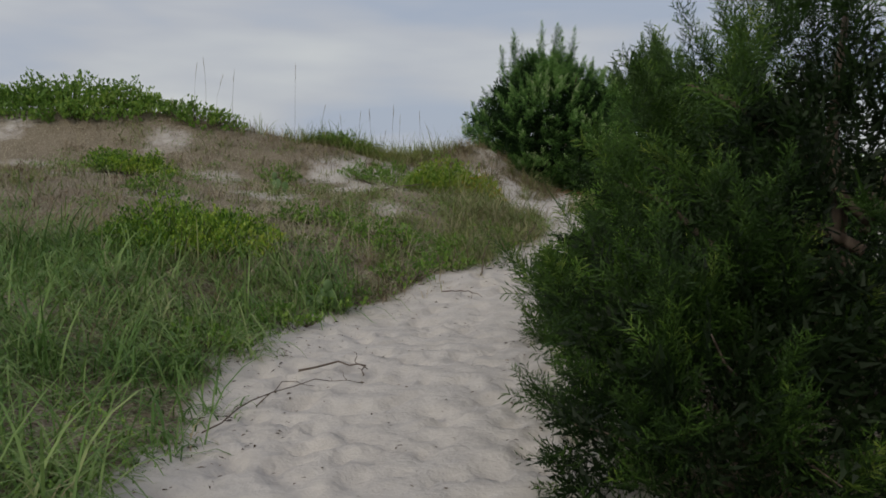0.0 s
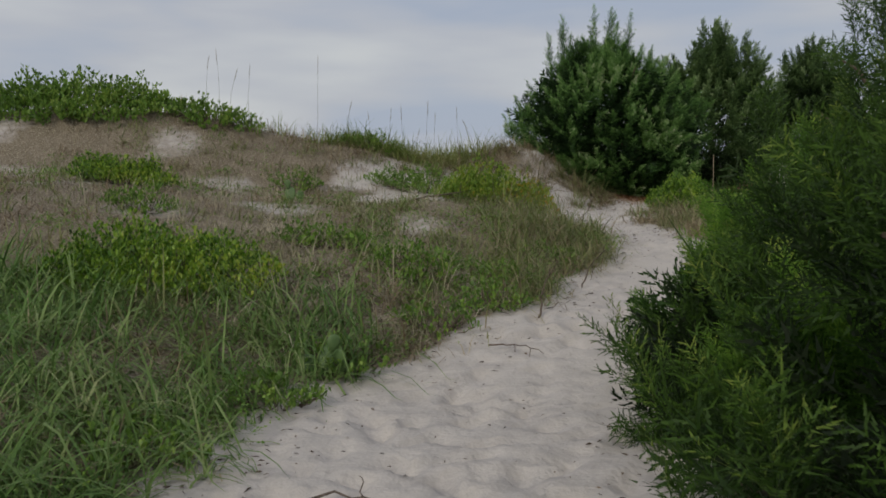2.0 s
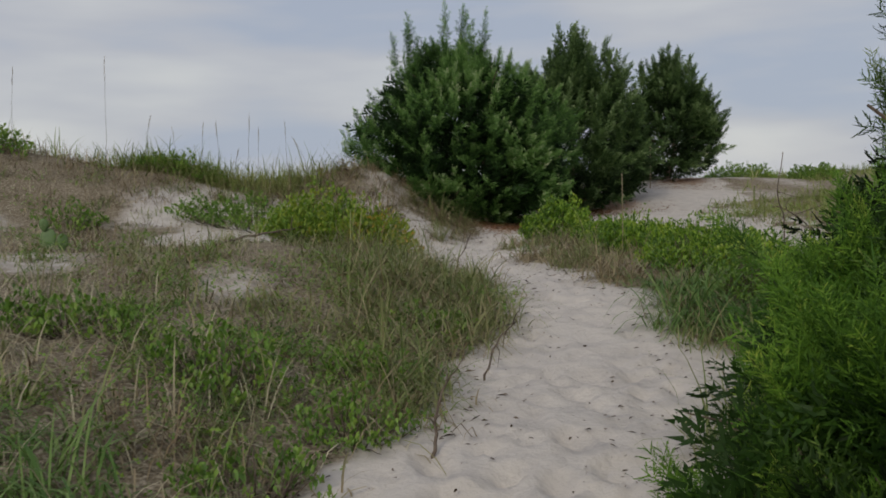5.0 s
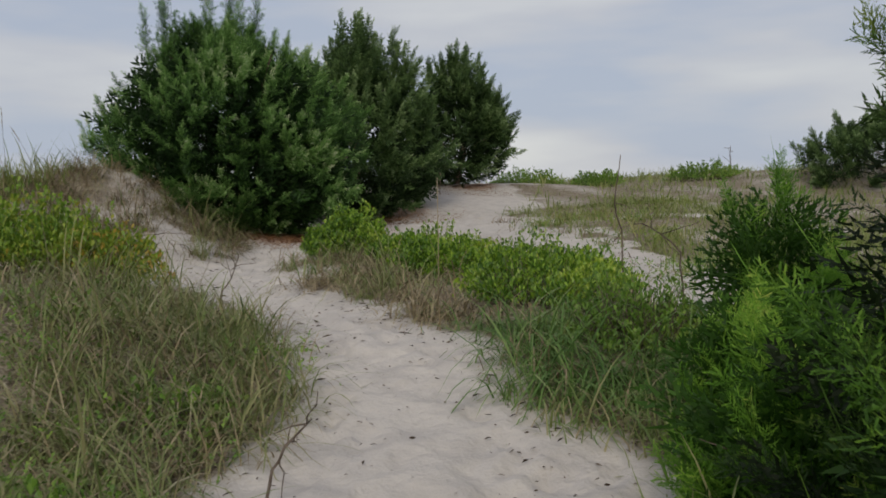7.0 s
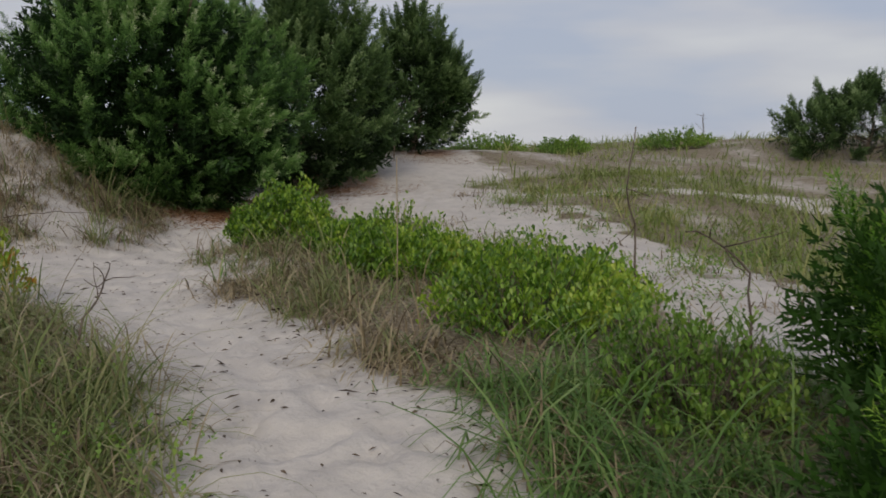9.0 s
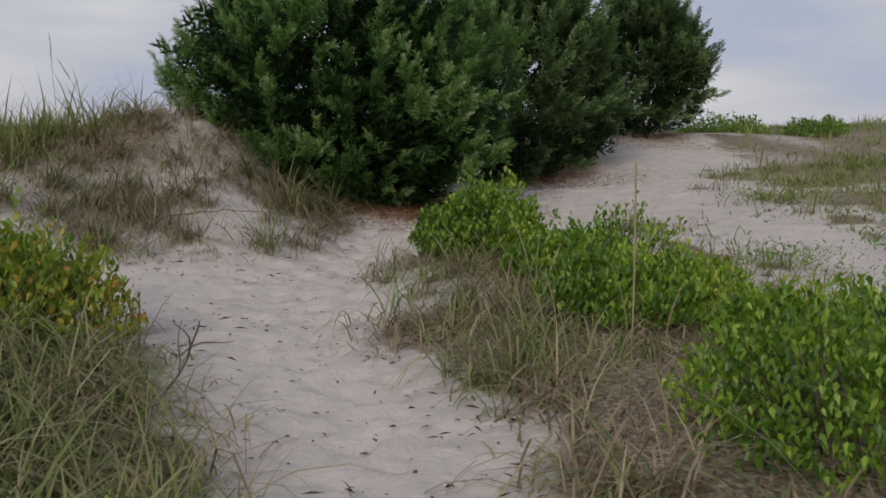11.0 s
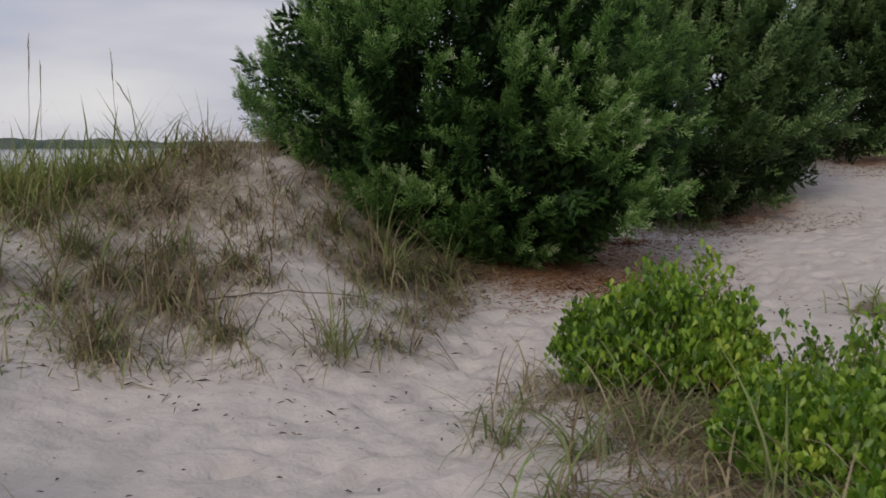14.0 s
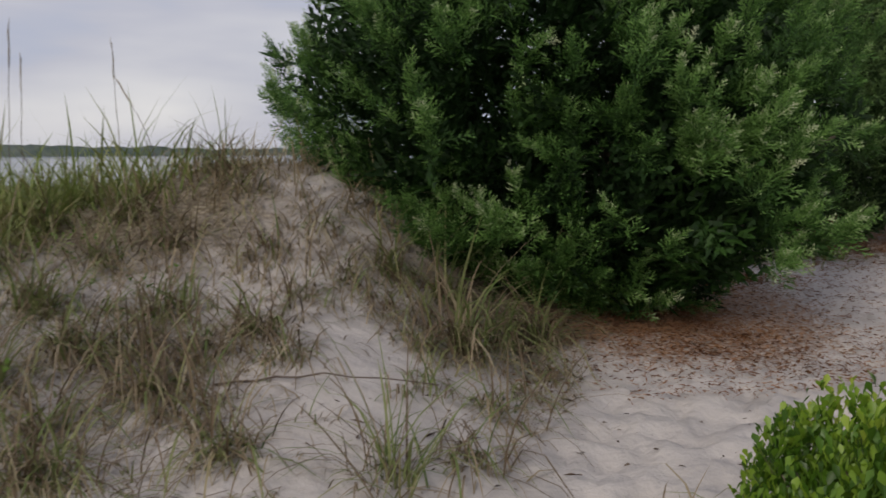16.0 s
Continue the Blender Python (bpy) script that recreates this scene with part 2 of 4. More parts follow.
def wiggle(a, b, n, sway):
    a, b = np.asarray(a, float), np.asarray(b, float)
    f = np.linspace(0, 1, n)[:, None]
    return a + (b - a) * f + np.cumsum(rng.normal(0, sway, (n, 3)), axis=0) * np.minimum(1, f * 3)


# ---- the lie of the land ----
def smooth_step(a, b, v):
    t = np.clip((v - a) / (b - a), 0, 1)
    return t * t * (3 - 2 * t)


def to_line(x, y, line):
    """Distance to a line of (x, y, half width), in units past its edge: negative on the line."""
    best = np.full(np.shape(x), 1e9)
    for (ax, ay, aw), (bx, by, bw) in zip(line, line[1:]):
        ex, ey = bx - ax, by - ay
        t = np.clip(((x - ax) * ex + (y - ay) * ey) / (ex * ex + ey * ey), 0, 1)
        d = np.hypot(x - ax - t * ex, y - ay - t * ey) - (aw + t * (bw - aw))
        best = np.minimum(best, d)
    return best


MAIN_PATH = [(-0.3, -6, 1.0), (-0.3, 0, 1.1), (-0.25, 5, 1.15), (-0.15, 7.2, 1.2), (0.76, 9.3, 0.62), (1.68, 11, 0.85), (1.95, 12.2, 0.60), (2.08, 13.1, 0.45),
             (1.88, 15, 0.5), (1.75, 16.2, 0.55), (1.75, 17, 0.62), (2.2, 18.6, 0.55), (3.4, 20.0, 0.85), (5.4, 21.7, 1.2), (7.3, 24.6, 1.3), (9.2, 27.3, 1.0), (11.5, 31, 0.8)]
LEFT_PATH = [(2.0, 17.3, 1.0), (0.4, 17.4, 0.9), (-1.6, 17.2, 0.5)]
SPUR = [(4.5, 19.9, 0.8), (4.65, 18.4, 0.4), (4.9, 17.0, 0.3)]
RISE = [(6.6, 23.2, 1.5), (9.4, 21.8, 0.8), (12.5, 20.0, 0.35)]
RIGHT_PATH = [(6.4, 22.6, 1.0), (6.6, 18.8, 0.8), (5.9, 15.0, 0.75), (5.2, 12.8, 0.6), (5.4, 9.0, 0.4)]


def sand_edge(x, y):
    wob = 0.10 * np.sin(3.1 * y + 1.3 * x) + 0.07 * np.sin(7.3 * x - 4.1 * y) + 0.05 * np.sin(13.0 * y + 9.0 * x) * np.sin(11.0 * x - 5.0 * y)
    wob = wob + smooth_step(4.6, 6.5, x) * (0.45 * np.sin(1.7 * x + 0.9 * np.sin(1.3 * y)) * np.sin(1.5 * y + 0.6) + 0.3 * np.sin(4.3 * x + 2.0 * y) * np.sin(3.7 * y - 1.9 * x) + 0.22 * np.sin(7.9 * x - 3.0 * y) * np.sin(8.3 * y + 2.1 * x))
    return np.minimum(np.minimum(to_line(x, y, MAIN_PATH), to_line(x, y, LEFT_PATH)), np.minimum(np.minimum(to_line(x, y, RIGHT_PATH), to_line(x, y, SPUR)), to_line(x, y, RISE))) + wob


def bump2(x, y, cx, cy, sx, sy):
    return np.exp(-0.5 * (((x - cx) / sx) ** 2 + ((y - cy) / sy) ** 2))


def land(x, y):
    x, y = np.asarray(x, float), np.asarray(y, float)
    base = np.interp(y, [-20, 0, 5, 8, 10, 13.5, 18, 22, 25.5, 28.5, 36, 70, 120, 300, 900], [-0.4, 0.0, 0.12, 0.2, 0.4, 0.66, 0.72, 0.90, 1.0, 1.38, 1.3, 0.2, -1.2, -3.0, -3.0])
    # the grassy slope beside the path climbs away from it
    left = np.interp(y, [0, 7, 9.5, 13, 17, 30], [-1.4, -1.3, 0.0, 1.3, 1.0, 1.0]) - x
    base += 0.30 * smooth_step(0.0, 2.2, left) * smooth_step(24, 20, y) + 0.45 * smooth_step(2.5, 7.5, left) * smooth_step(25, 18, y)
    # ridge of the foredune, its vine-covered mound, and the hump beside the cedar
    ridge = 0.50 + 0.36 * smooth_step(-0.9, -2.7, x)
    base += ridge * np.exp(-0.5 * ((y - 20.9 - 0.05 * x) / 1.55) ** 2) * smooth_step(2.6, 1.0, x)
    base += 0.5 * bump2(x, y, -8.2, 20.6, 2.4, 1.2) + 0.44 * bump2(x, y, 0.5, 21.6, 0.75, 0.7) + 0.42 * bump2(x, y, 1.5, 22.2, 1.0, 0.9)
    base -= 0.55 * smooth_step(21.8, 25.5, y) * smooth_step(2.2, 0.2, x)
    # islands of plants hold a little more sand
    base += 0.22 * bump2(x, y, 3.7, 14.2, 0.9, 2.0) + 0.14 * bump2(x, y, 3.4, 17.6, 0.55, 0.9) + 0.27 * bump2(x, y, 0.1, 15.2, 0.9, 1.1) + 0.3 * bump2(x, y, 9.0, 20.2, 1.6, 1.1) + 0.2 * bump2(x, y, 12.5, 23.0, 2.2, 1.5) + 0.12 * bump2(x, y, 1.3, 19.4, 0.5, 0.5)
    # the plain on the landward side
    base += smooth_step(8, 24, x) * (0.75 * smooth_step(8, 30, y) - 0.05 + 0.12 * np.sin(0.33 * x + 0.2 * y)) * smooth_step(75, 40, y)
    base += smooth_step(6, 40, x) * smooth_step(40, 120, y) * 2.3
    base += 0.36 * bump2(x, y, 9.4, 29.0, 2.6, 2.8)
    base += 0.05 * np.sin(1.1 * x + 0.7 * y) * np.sin(0.9 * y - 0.4 * x)
    return base


def thatch_at(x, y):
    e = sand_edge(x, y)
    patchy = 0.5 + 0.5 * np.sin(1.9 * x + 0.6 * np.sin(2.3 * y)) * np.sin(1.4 * y + 0.8 * np.sin(1.7 * x))
    cover = smooth_step(-0.02, 0.35, e) * smooth_step(1.4, 2.4, np.hypot(x - 5.0, y - 24.0)) * smooth_step(1.2, 2.2, np.hypot(x - 8.4, y - 27.6))
    slope = smooth_step(11, 13, y) * smooth_step(0.4, -1.0, x) * smooth_step(22, 20, y)
    bank = smooth_step(17.4, 18.0, y) * smooth_step(2.9, 2.0, x) * smooth_step(-2.8, -1.4, x) * smooth_step(21, 20, y)
    field = smooth_step(5, 7, x) * smooth_step(40, 30, y)
    return cover * (1 - 0.65 * slope * smooth_step(0.45, 0.95, patchy) - 0.97 * bank * (0.78 + 0.22 * patchy) - 0.6 * field * (1 - patchy) - 0.75 * bump2(x, y, 1.25, 21.3, 0.6, 0.7))


def axis_steps(fine_a, fine_b, step, lo, hi, grow):
    v = list(np.arange(fine_a, fine_b + step / 2, step))
    s = step
    while v[-1] < hi:
        s *= grow
        v.append(v[-1] + s)
    s = step
    while v[0] > lo:
        s *= grow
        v.insert(0, v[0] - s)
    return np.array(v)


CEDARS = [(2.9, 22.3, 2.35), (6.1, 26.2, 1.8), (9.3, 28.8, 1.5)]


def build_ground():
    xs = axis_steps(-2.2, 8.0, 0.05, -1500, 1500, 1.15)
    ys = axis_steps(3.4, 26.0, 0.05, -400, 1800, 1.15)
    x, y = np.meshgrid(xs, ys)
    z = land(x, y)
    e = sand_edge(x, y)
    on = smooth_step(0.15, -0.25, e)
    soft = np.array([[noise.noise((a * 2.6, b * 2.6, 0.0)) + 0.5 * noise.noise((a * 6.1, b * 6.1, 4.0)) for a in xs[::2]] for b in ys[::2]])
    soft = np.stack([np.interp(xs, xs[::2], row) for row in soft])
    soft = np.stack([np.interp(ys, ys[::2], col) for col in soft.T]).T
    z = z + 0.012 * soft * on
    # trodden footprints: a hollow with a pushed-up rim
    r = np.random.default_rng(3)
    dents = []
    for line, count in ((MAIN_PATH[1:15], 2900), (LEFT_PATH, 200)):
        runs = np.array([math.hypot(b[0] - a[0], b[1] - a[1]) for a, b in zip(line, line[1:])])
        for i in r.choice(len(runs), count, p=runs / runs.sum()):
            t = r.random()
            w = line[i][2] * 1.05
            dents.append((line[i][0] * (1 - t) + line[i + 1][0] * t + r.uniform(-w, w), line[i][1] * (1 - t) + line[i + 1][1] * t + r.uniform(-w, w),
                          r.uniform(0.035, 0.08), r.uniform(0.06, 0.14), r.uniform(-1.5, 1.5), r.uniform(0.01, 0.046)))
    for dx, dy, sx, sy, a, depth in dents:
        depth *= float(np.interp(dy, [5, 9, 12, 15, 18, 20], [1.0, 0.8, 0.6, 0.45, 0.5, 0.8]))
        i0, i1 = np.searchsorted(xs, (dx - 0.45, dx + 0.45))
        j0, j1 = np.searchsorted(ys, (dy - 0.45, dy + 0.45))
        if i1 <= i0 or j1 <= j0:
            continue
        px, py = x[j0:j1, i0:i1] - dx, y[j0:j1, i0:i1] - dy
        u, v = px * math.cos(a) + py * math.sin(a), py * math.cos(a) - px * math.sin(a)
        q = (u / sx) ** 2 + (v / sy) ** 2
        z[j0:j1, i0:i1] += depth * (-np.exp(-q ** 1.3) + 0.16 * np.exp(-((np.sqrt(q) - 1.6) / 0.5) ** 2)) * on[j0:j1, i0:i1]
    v = np.stack([x, y, z], -1).reshape(-1, 3)
    w = len(xs)
    idx = np.arange(len(v)).reshape(len(ys), w)
    a, b, c, d = idx[:-1, :-1].ravel(), idx[:-1, 1:].ravel(), idx[1:, 1:].ravel(), idx[1:, :-1].ravel()
    t = np.concatenate([np.stack([a, b, c], 1), np.stack([a, c, d], 1)])
    me = mesh_tris("ground", v, t, MAT_GROUND, smooth=True)
    need = np.zeros(len(v))
    for cx, cy, cr in CEDARS:
        rr = np.hypot(v[:, 0] - cx, v[:, 1] - cy) / cr
        need = np.maximum(need, smooth_step(1.02, 0.6, rr) * smooth_step(cx - 0.6 * cr, cx + 0.1 * cr, v[:, 0]))
    for nm, vals in (("thatch", thatch_at(v[:, 0], v[:, 1])), ("needles", need)):
        at = me.attributes.new(nm, "FLOAT", "POINT")
        at.data.foreach_set("value", vals.astype(np.float32))
    ob = new("ground", me)
    tagged(ob, "pale trodden beach sand with footprints and thatch", "sand ground", kind="structure")
    return ob


build_ground()


# ---- water and the far shore ----
def build_water():
    m, n, l, b = material("bay_water", 0.12, 0.5)
    b.inputs["Base Color"].default_value = (0.05, 0.07, 0.08, 1)
    tc = n.new("ShaderNodeTexCoord")
    f = tex_noise(n, l, tc.outputs["Object"], 0.6, 4.0)
    bumped(n, l, b, f, 0.5, 0.25)
    v = np.array([(-1500, 60, -1.0), (1500, 60, -1.0), (1500, 1800, -1.0), (-1500, 1800, -1.0)], float)
    tagged(part_np("water", v, [(0, 1, 2), (0, 2, 3)], m), "calm grey bay water beyond the marsh grass", "water", kind="structure")


build_water()


def build_shore():
    m, n, l, b = material("far_woods", 0.95, 0.05)
    tc = n.new("ShaderNodeTexCoord")
    f = tex_noise(n, l, tc.outputs["Object"], 0.12, 5.0)
    r = ramp(n, [(0.3, (0.06, 0.085, 0.075)), (0.7, (0.13, 0.15, 0.13))])
    l.new(f, r.inputs["Fac"])
    l.new(r.outputs["Color"], b.inputs["Base Color"])
    xs = np.arange(-700, 701, 2.5)
    h = 4.2 + 1.3 * np.sin(xs * 0.021) + np.array([1.5 * noise.noise((a * 0.07, 3.0, 0)) + 0.7 * noise.noise((a * 0.31, 9.0, 0)) for a in xs])
    rows = []
    for dy, f in ((0, 0.0), (1.5, 0.5), (5, 0.85), (12, 1.0), (26, 0.7), (40, 0.0)):
        rows.append(np.stack([xs, np.full_like(xs, 420 + dy), -1.3 + h * f], 1))
    v = np.concatenate(rows)
    w, t = len(xs), []
    for i in range(len(rows) - 1):
        for j in range(w - 1):
            p = i * w + j
            t += [(p, p + 1, p + w + 1), (p, p + w + 1, p + w)]
    tagged(part_np("backdrop", v, t, m), "low dark wooded shore across the water", "far shore", kind="structure")


build_shore()


# ---- cedars ----
def spray_template(twigs, leaflets, rs, wide, short=0.45, long=0.65):
    """A flat, slightly cupped cedar spray one unit long: scale-leaf twigs off a middle stem."""
    pieces = []
    leaf_v = np.array([(0, 0.5, 0.1), (0, -0.5, 0.1), (1, 0, 0)], float)
    leaf_t = np.array([(0, 1, 2)])

    def leaf(o, d, ln, wd, tilt):
        d = np.array(d, float) / np.linalg.norm(d)
        side = np.cross((0, 0, 1), d)
        side /= np.linalg.norm(side) + 1e-9
        up = np.cross(d, side)
        side, up = side * math.cos(tilt) + up * math.sin(tilt), up * math.cos(tilt) - side * math.sin(tilt)
        v = np.array(o) + leaf_v[:, :1] * d * ln + leaf_v[:, 1:2] * side * wd + leaf_v[:, 2:] * up * wd
        pieces.append((v, leaf_t))
    for i in range(twigs):
        f = i / (twigs - 1)
        o = np.array([0.08 + 0.8 * f, 0, 0.10 * math.sin(f * 2.2)])
        s = 1 if i % 2 else -1
        ln = (0.42 - 0.22 * f) * rs.uniform(0.75, 1.2)
        a = rs.uniform(0.55, 0.95)
        d = np.array([math.cos(a), s * math.sin(a), rs.uniform(-0.1, 0.45)])
        for k in range(leaflets):
            g = k / leaflets
            o2 = o + d * ln * g
            b = rs.uniform(-0.75, 0.75) if k < leaflets - 1 else 0.0
            d2 = np.array([d[0] * math.cos(b) - d[1] * math.sin(b), d[0] * math.sin(b) + d[1] * math.cos(b), d[2] + rs.uniform(-0.25, 0.35)])
            leaf(o2, d2, ln * rs.uniform(short, long), wide, rs.uniform(-0.9, 0.9))
    leaf((0.8, 0, 0.08), (1, 0, 0.2), 0.25, wide, 0.3)
    leaf((0.0, 0, 0.0), (1, 0, 0.1), 0.85, 0.03, 0.0)
    return join(pieces)


SPRAY_NEAR = spray_template(10, 5, random.Random(5), 0.032, 0.38, 0.5)
SPRAY_FAR = spray_template(6, 4, random.Random(6), 0.12)
SPRAY_FINE = spray_template(8, 4, random.Random(6), 0.06, 0.4, 0.55)
SPRAY_FULL = spray_template(8, 5, random.Random(8), 0.085)
SPRAY_INNER = spray_template(8, 4, random.Random(9), 0.06)


SHOOT = (np.array([(0, 0.004, 0), (0.6, 0.012, 0.05), (1, 0, 0.1), (0.6, -0.012, 0.05), (0, -0.004, 0)], float), np.array([(0, 4, 3), (0, 3, 1), (1, 3, 2)]))


def outline_radius(f, kind):
    """Crown radius by height, 0 at the ground to 1 at the top."""
    if kind == "round":
        return np.interp(f, [0, 0.08, 0.2, 0.4, 0.58, 0.78, 1.0], [0.2, 0.44, 0.76, 0.98, 0.98, 0.76, 0.25])
    if kind == "full":
        return np.interp(f, [0, 0.1, 0.25, 0.45, 0.65, 0.85, 1.0], [0.55, 0.8, 0.97, 1.0, 0.86, 0.58, 0.22])
    return np.interp(f, [0, 0.1, 0.3, 0.5, 0.75, 1.0], [0.9, 1.0, 1.0, 0.92, 0.66, 0.15])


def cedar(x, y, height, radius, count, size, plume, spray, mat, label, kind="round", leaders=7, sparse=0.0, seed=1, lean=(0.0, 0.0)):
    """plume: length of the boughs on which the sprays sit; lean: how far the crown hangs to one side of its foot."""
    global rng
    rng = np.random.default_rng(seed)
    z0 = float(land(x, y)) - 0.06
    tree = new("cedar_tree")
    tree.location = (x, y, z0)
    tagged(tree, label, "tree")
    tv, tt = tube(wiggle((0, 0, -0.15), (0.1, 0.05, height * 0.8), 9, 0.04), np.linspace(0.11, 0.02, 9) * height / 3.5, 8)
    part_np("trunk", tv, tt, MAT_BARK, tree, smooth=True)
    for i in range(10):
        f = rng.uniform(0.08, 0.7)
        a = i * 2.4 + rng.uniform(-0.3, 0.3)
        rr = radius * outline_radius(f, kind) * 0.7
        tv, tt = tube(wiggle((0, 0, f * height * 0.8), (rr * math.cos(a), rr * math.sin(a), f * height + 0.25 * rr), 6, 0.04), np.linspace(0.04, 0.008, 6) * min(1.0, height / 3.0), 5)
        part_np("limb", tv, tt, MAT_BARK, tree, smooth=True)
    # boughs swell out of the crown in domes with dark gaps between; plumes fan out over each of them
    per = 24
    n_pl = count // per
    n_b = max(10, n_pl // 8)
    sigma = 0.36 * math.sqrt(2 * math.pi * radius * height * 0.8 / n_b)
    bf = rng.random(n_b) ** 0.9
    ba = rng.uniform(0, 2 * np.pi, n_b)
    if kind == "skirt":
        # the side turned to the open path grows thickest
        ba = np.where((np.abs(ba - 2 * np.pi * (ba > np.pi)) < 1.1) & (rng.random(n_b) < 0.6), np.pi + rng.normal(0, 0.9, n_b), ba)
    else:
        # the landward side, turned from the light, is thinner
        ba = np.where((np.sin(ba) > 0.4) & (rng.random(n_b) < 0.5), -ba, ba)
    b_out = rng.uniform(0.82, 1.08, n_b) if kind == "skirt" else rng.uniform(0.92, 1.05, n_b)
    pick = rng.integers(0, n_b, n_pl)
    du, dv = np.clip(rng.normal(0, sigma, (2, n_pl)), -1.7 * sigma, 1.7 * sigma)
    f = np.clip(bf[pick] + dv / height, 0.0, 1.0)
    a = ba[pick] + du / (radius * np.maximum(outline_radius(f, kind), 0.35))
    inner = rng.random(n_pl) < 0.15
    length = plume * rng.uniform(0.65, 1.35, n_pl)
    rr = radius * outline_radius(f, kind) * b_out[pick] * np.where(inner, rng.uniform(0.4, 0.75, n_pl), rng.uniform(0.92, 1.03, n_pl)) - (0.45 if kind == "skirt" else 0.3) * np.minimum(np.hypot(du, dv), 2 * sigma) - 0.42 * length * (f < 0.8)
    rr = np.maximum(rr, 0.02)
    root = np.stack([rr * np.cos(a), rr * np.sin(a), f * height * 0.93 - 0.12], 1)
    out = np.stack([np.cos(a), np.sin(a), np.zeros(n_pl)], 1)
    along = np.stack([-np.sin(a), np.cos(a), np.zeros(n_pl)], 1)
    axis = out * (0.78 - 0.5 * f)[:, None] + np.array([0, 0, 1.0]) * (0.55 + 0.6 * f + 0.5 * dv / sigma * 0.5)[:, None] + along * (0.3 * du / sigma)[:, None] + rng.normal(0, 0.16, (n_pl, 3))
    wide = np.ones(n_pl)
    if leaders:
        la = rng.uniform(0, 2 * np.pi, leaders)
        lr = radius * rng.uniform(0.02, 0.66, leaders)
        lead, la_axis = [], []
        for k in range(leaders):
            top = height * (1.16 - 0.45 * (lr[k] / radius) ** 1.6) * rng.uniform(0.94, 1.03)
            for back in (0.45, 0.85):
                lead.append((lr[k] * math.cos(la[k]), lr[k] * math.sin(la[k]), top - max(plume, 0.6) * 1.3 * back))
                la_axis.append((0.16 * math.cos(la[k]), 0.16 * math.sin(la[k]), 1.0))
        tall = max(plume, 0.6)
        root = np.concatenate([root, lead])
        axis = np.concatenate([axis, la_axis])
        length = np.concatenate([length, np.full(len(lead), tall * 0.9)])
        wide = np.concatenate([wide, np.full(len(lead), 1.15)])
    axis /= np.linalg.norm(axis, axis=1, keepdims=True)
    k = len(root)
    g = np.tile(np.linspace(0.0, 1.0, per), (k, 1))
    side = np.cross(axis, np.array([0.3, 0.9, 0.1]))
    side /= np.linalg.norm(side, axis=1, keepdims=True)
    other = np.cross(axis, side)
    turn = np.tile(np.arange(per) * 2.4, (k, 1)) + rng.uniform(0, 6.28, (k, 1)) + rng.normal(0, 0.4, (k, per))
    ring = np.cos(turn)[:, :, None] * side[:, None] + np.sin(turn)[:, :, None] * other[:, None]
    org = root[:, None] + axis[:, None] * (g * length[:, None])[:, :, None]
    dirs = axis[:, None] * (0.45 + 1.0 * g)[:, :, None] + ring * (0.95 - 0.6 * g)[:, :, None] * wide[:, None, None] + rng.normal(0, 0.18, (k, per, 3))
    sz = size * (1.1 - 0.5 * g) * rng.uniform(0.7, 1.2, (k, per)) * wide[:, None]
    keep = np.repeat(rng.random(k) > sparse * np.clip(root[:, 2] / height, 0, 1), per)
    org, dirs, sz = org.reshape(-1, 3), dirs.reshape(-1, 3), sz.reshape(-1)
    org[:, 2] = np.maximum(org[:, 2], 0.03)
    org[:, :2] += np.array(lean) * smooth_step(0.0, 0.45, org[:, 2:] / height)
    mats = aim(org, dirs, sz, rng.uniform(-1.4, 1.4, len(org)))[keep]
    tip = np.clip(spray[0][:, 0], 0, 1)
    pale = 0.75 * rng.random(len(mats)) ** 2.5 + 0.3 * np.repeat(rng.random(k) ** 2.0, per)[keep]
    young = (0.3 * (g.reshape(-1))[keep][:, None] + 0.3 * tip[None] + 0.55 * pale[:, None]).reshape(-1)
    # the inside of the crown: larger sprays, coloured dark to stand for shade
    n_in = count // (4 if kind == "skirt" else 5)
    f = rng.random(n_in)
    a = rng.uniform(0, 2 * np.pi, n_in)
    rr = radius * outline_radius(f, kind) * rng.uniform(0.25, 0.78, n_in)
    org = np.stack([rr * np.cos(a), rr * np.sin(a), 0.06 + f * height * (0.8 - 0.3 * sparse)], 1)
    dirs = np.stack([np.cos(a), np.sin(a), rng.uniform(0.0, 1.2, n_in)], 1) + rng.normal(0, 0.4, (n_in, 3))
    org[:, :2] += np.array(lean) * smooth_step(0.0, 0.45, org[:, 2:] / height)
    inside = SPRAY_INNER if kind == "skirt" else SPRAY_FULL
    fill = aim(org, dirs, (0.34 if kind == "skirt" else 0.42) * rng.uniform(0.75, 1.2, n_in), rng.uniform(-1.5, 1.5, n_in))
    # long bare young shoots stand out of the near trees
    n_sh = 160 if kind == "skirt" else 0
    pick = rng.integers(0, len(mats), n_sh)
    shoots = aim(mats[pick, :, 3], mats[pick, :, 0] / np.linalg.norm(mats[pick, :, 0], axis=1, keepdims=True) + rng.normal(0, 0.3, (n_sh, 3)), rng.uniform(0.14, 0.34, n_sh)) if n_sh else np.zeros((0, 3, 4))
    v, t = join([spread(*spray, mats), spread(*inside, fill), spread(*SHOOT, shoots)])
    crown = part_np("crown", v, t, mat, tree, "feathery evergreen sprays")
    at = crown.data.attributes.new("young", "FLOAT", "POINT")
    # zeros for the inner sprays: the crown's inner shade is put into their colour
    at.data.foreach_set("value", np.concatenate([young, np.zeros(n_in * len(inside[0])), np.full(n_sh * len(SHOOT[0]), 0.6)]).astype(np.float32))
    return tree


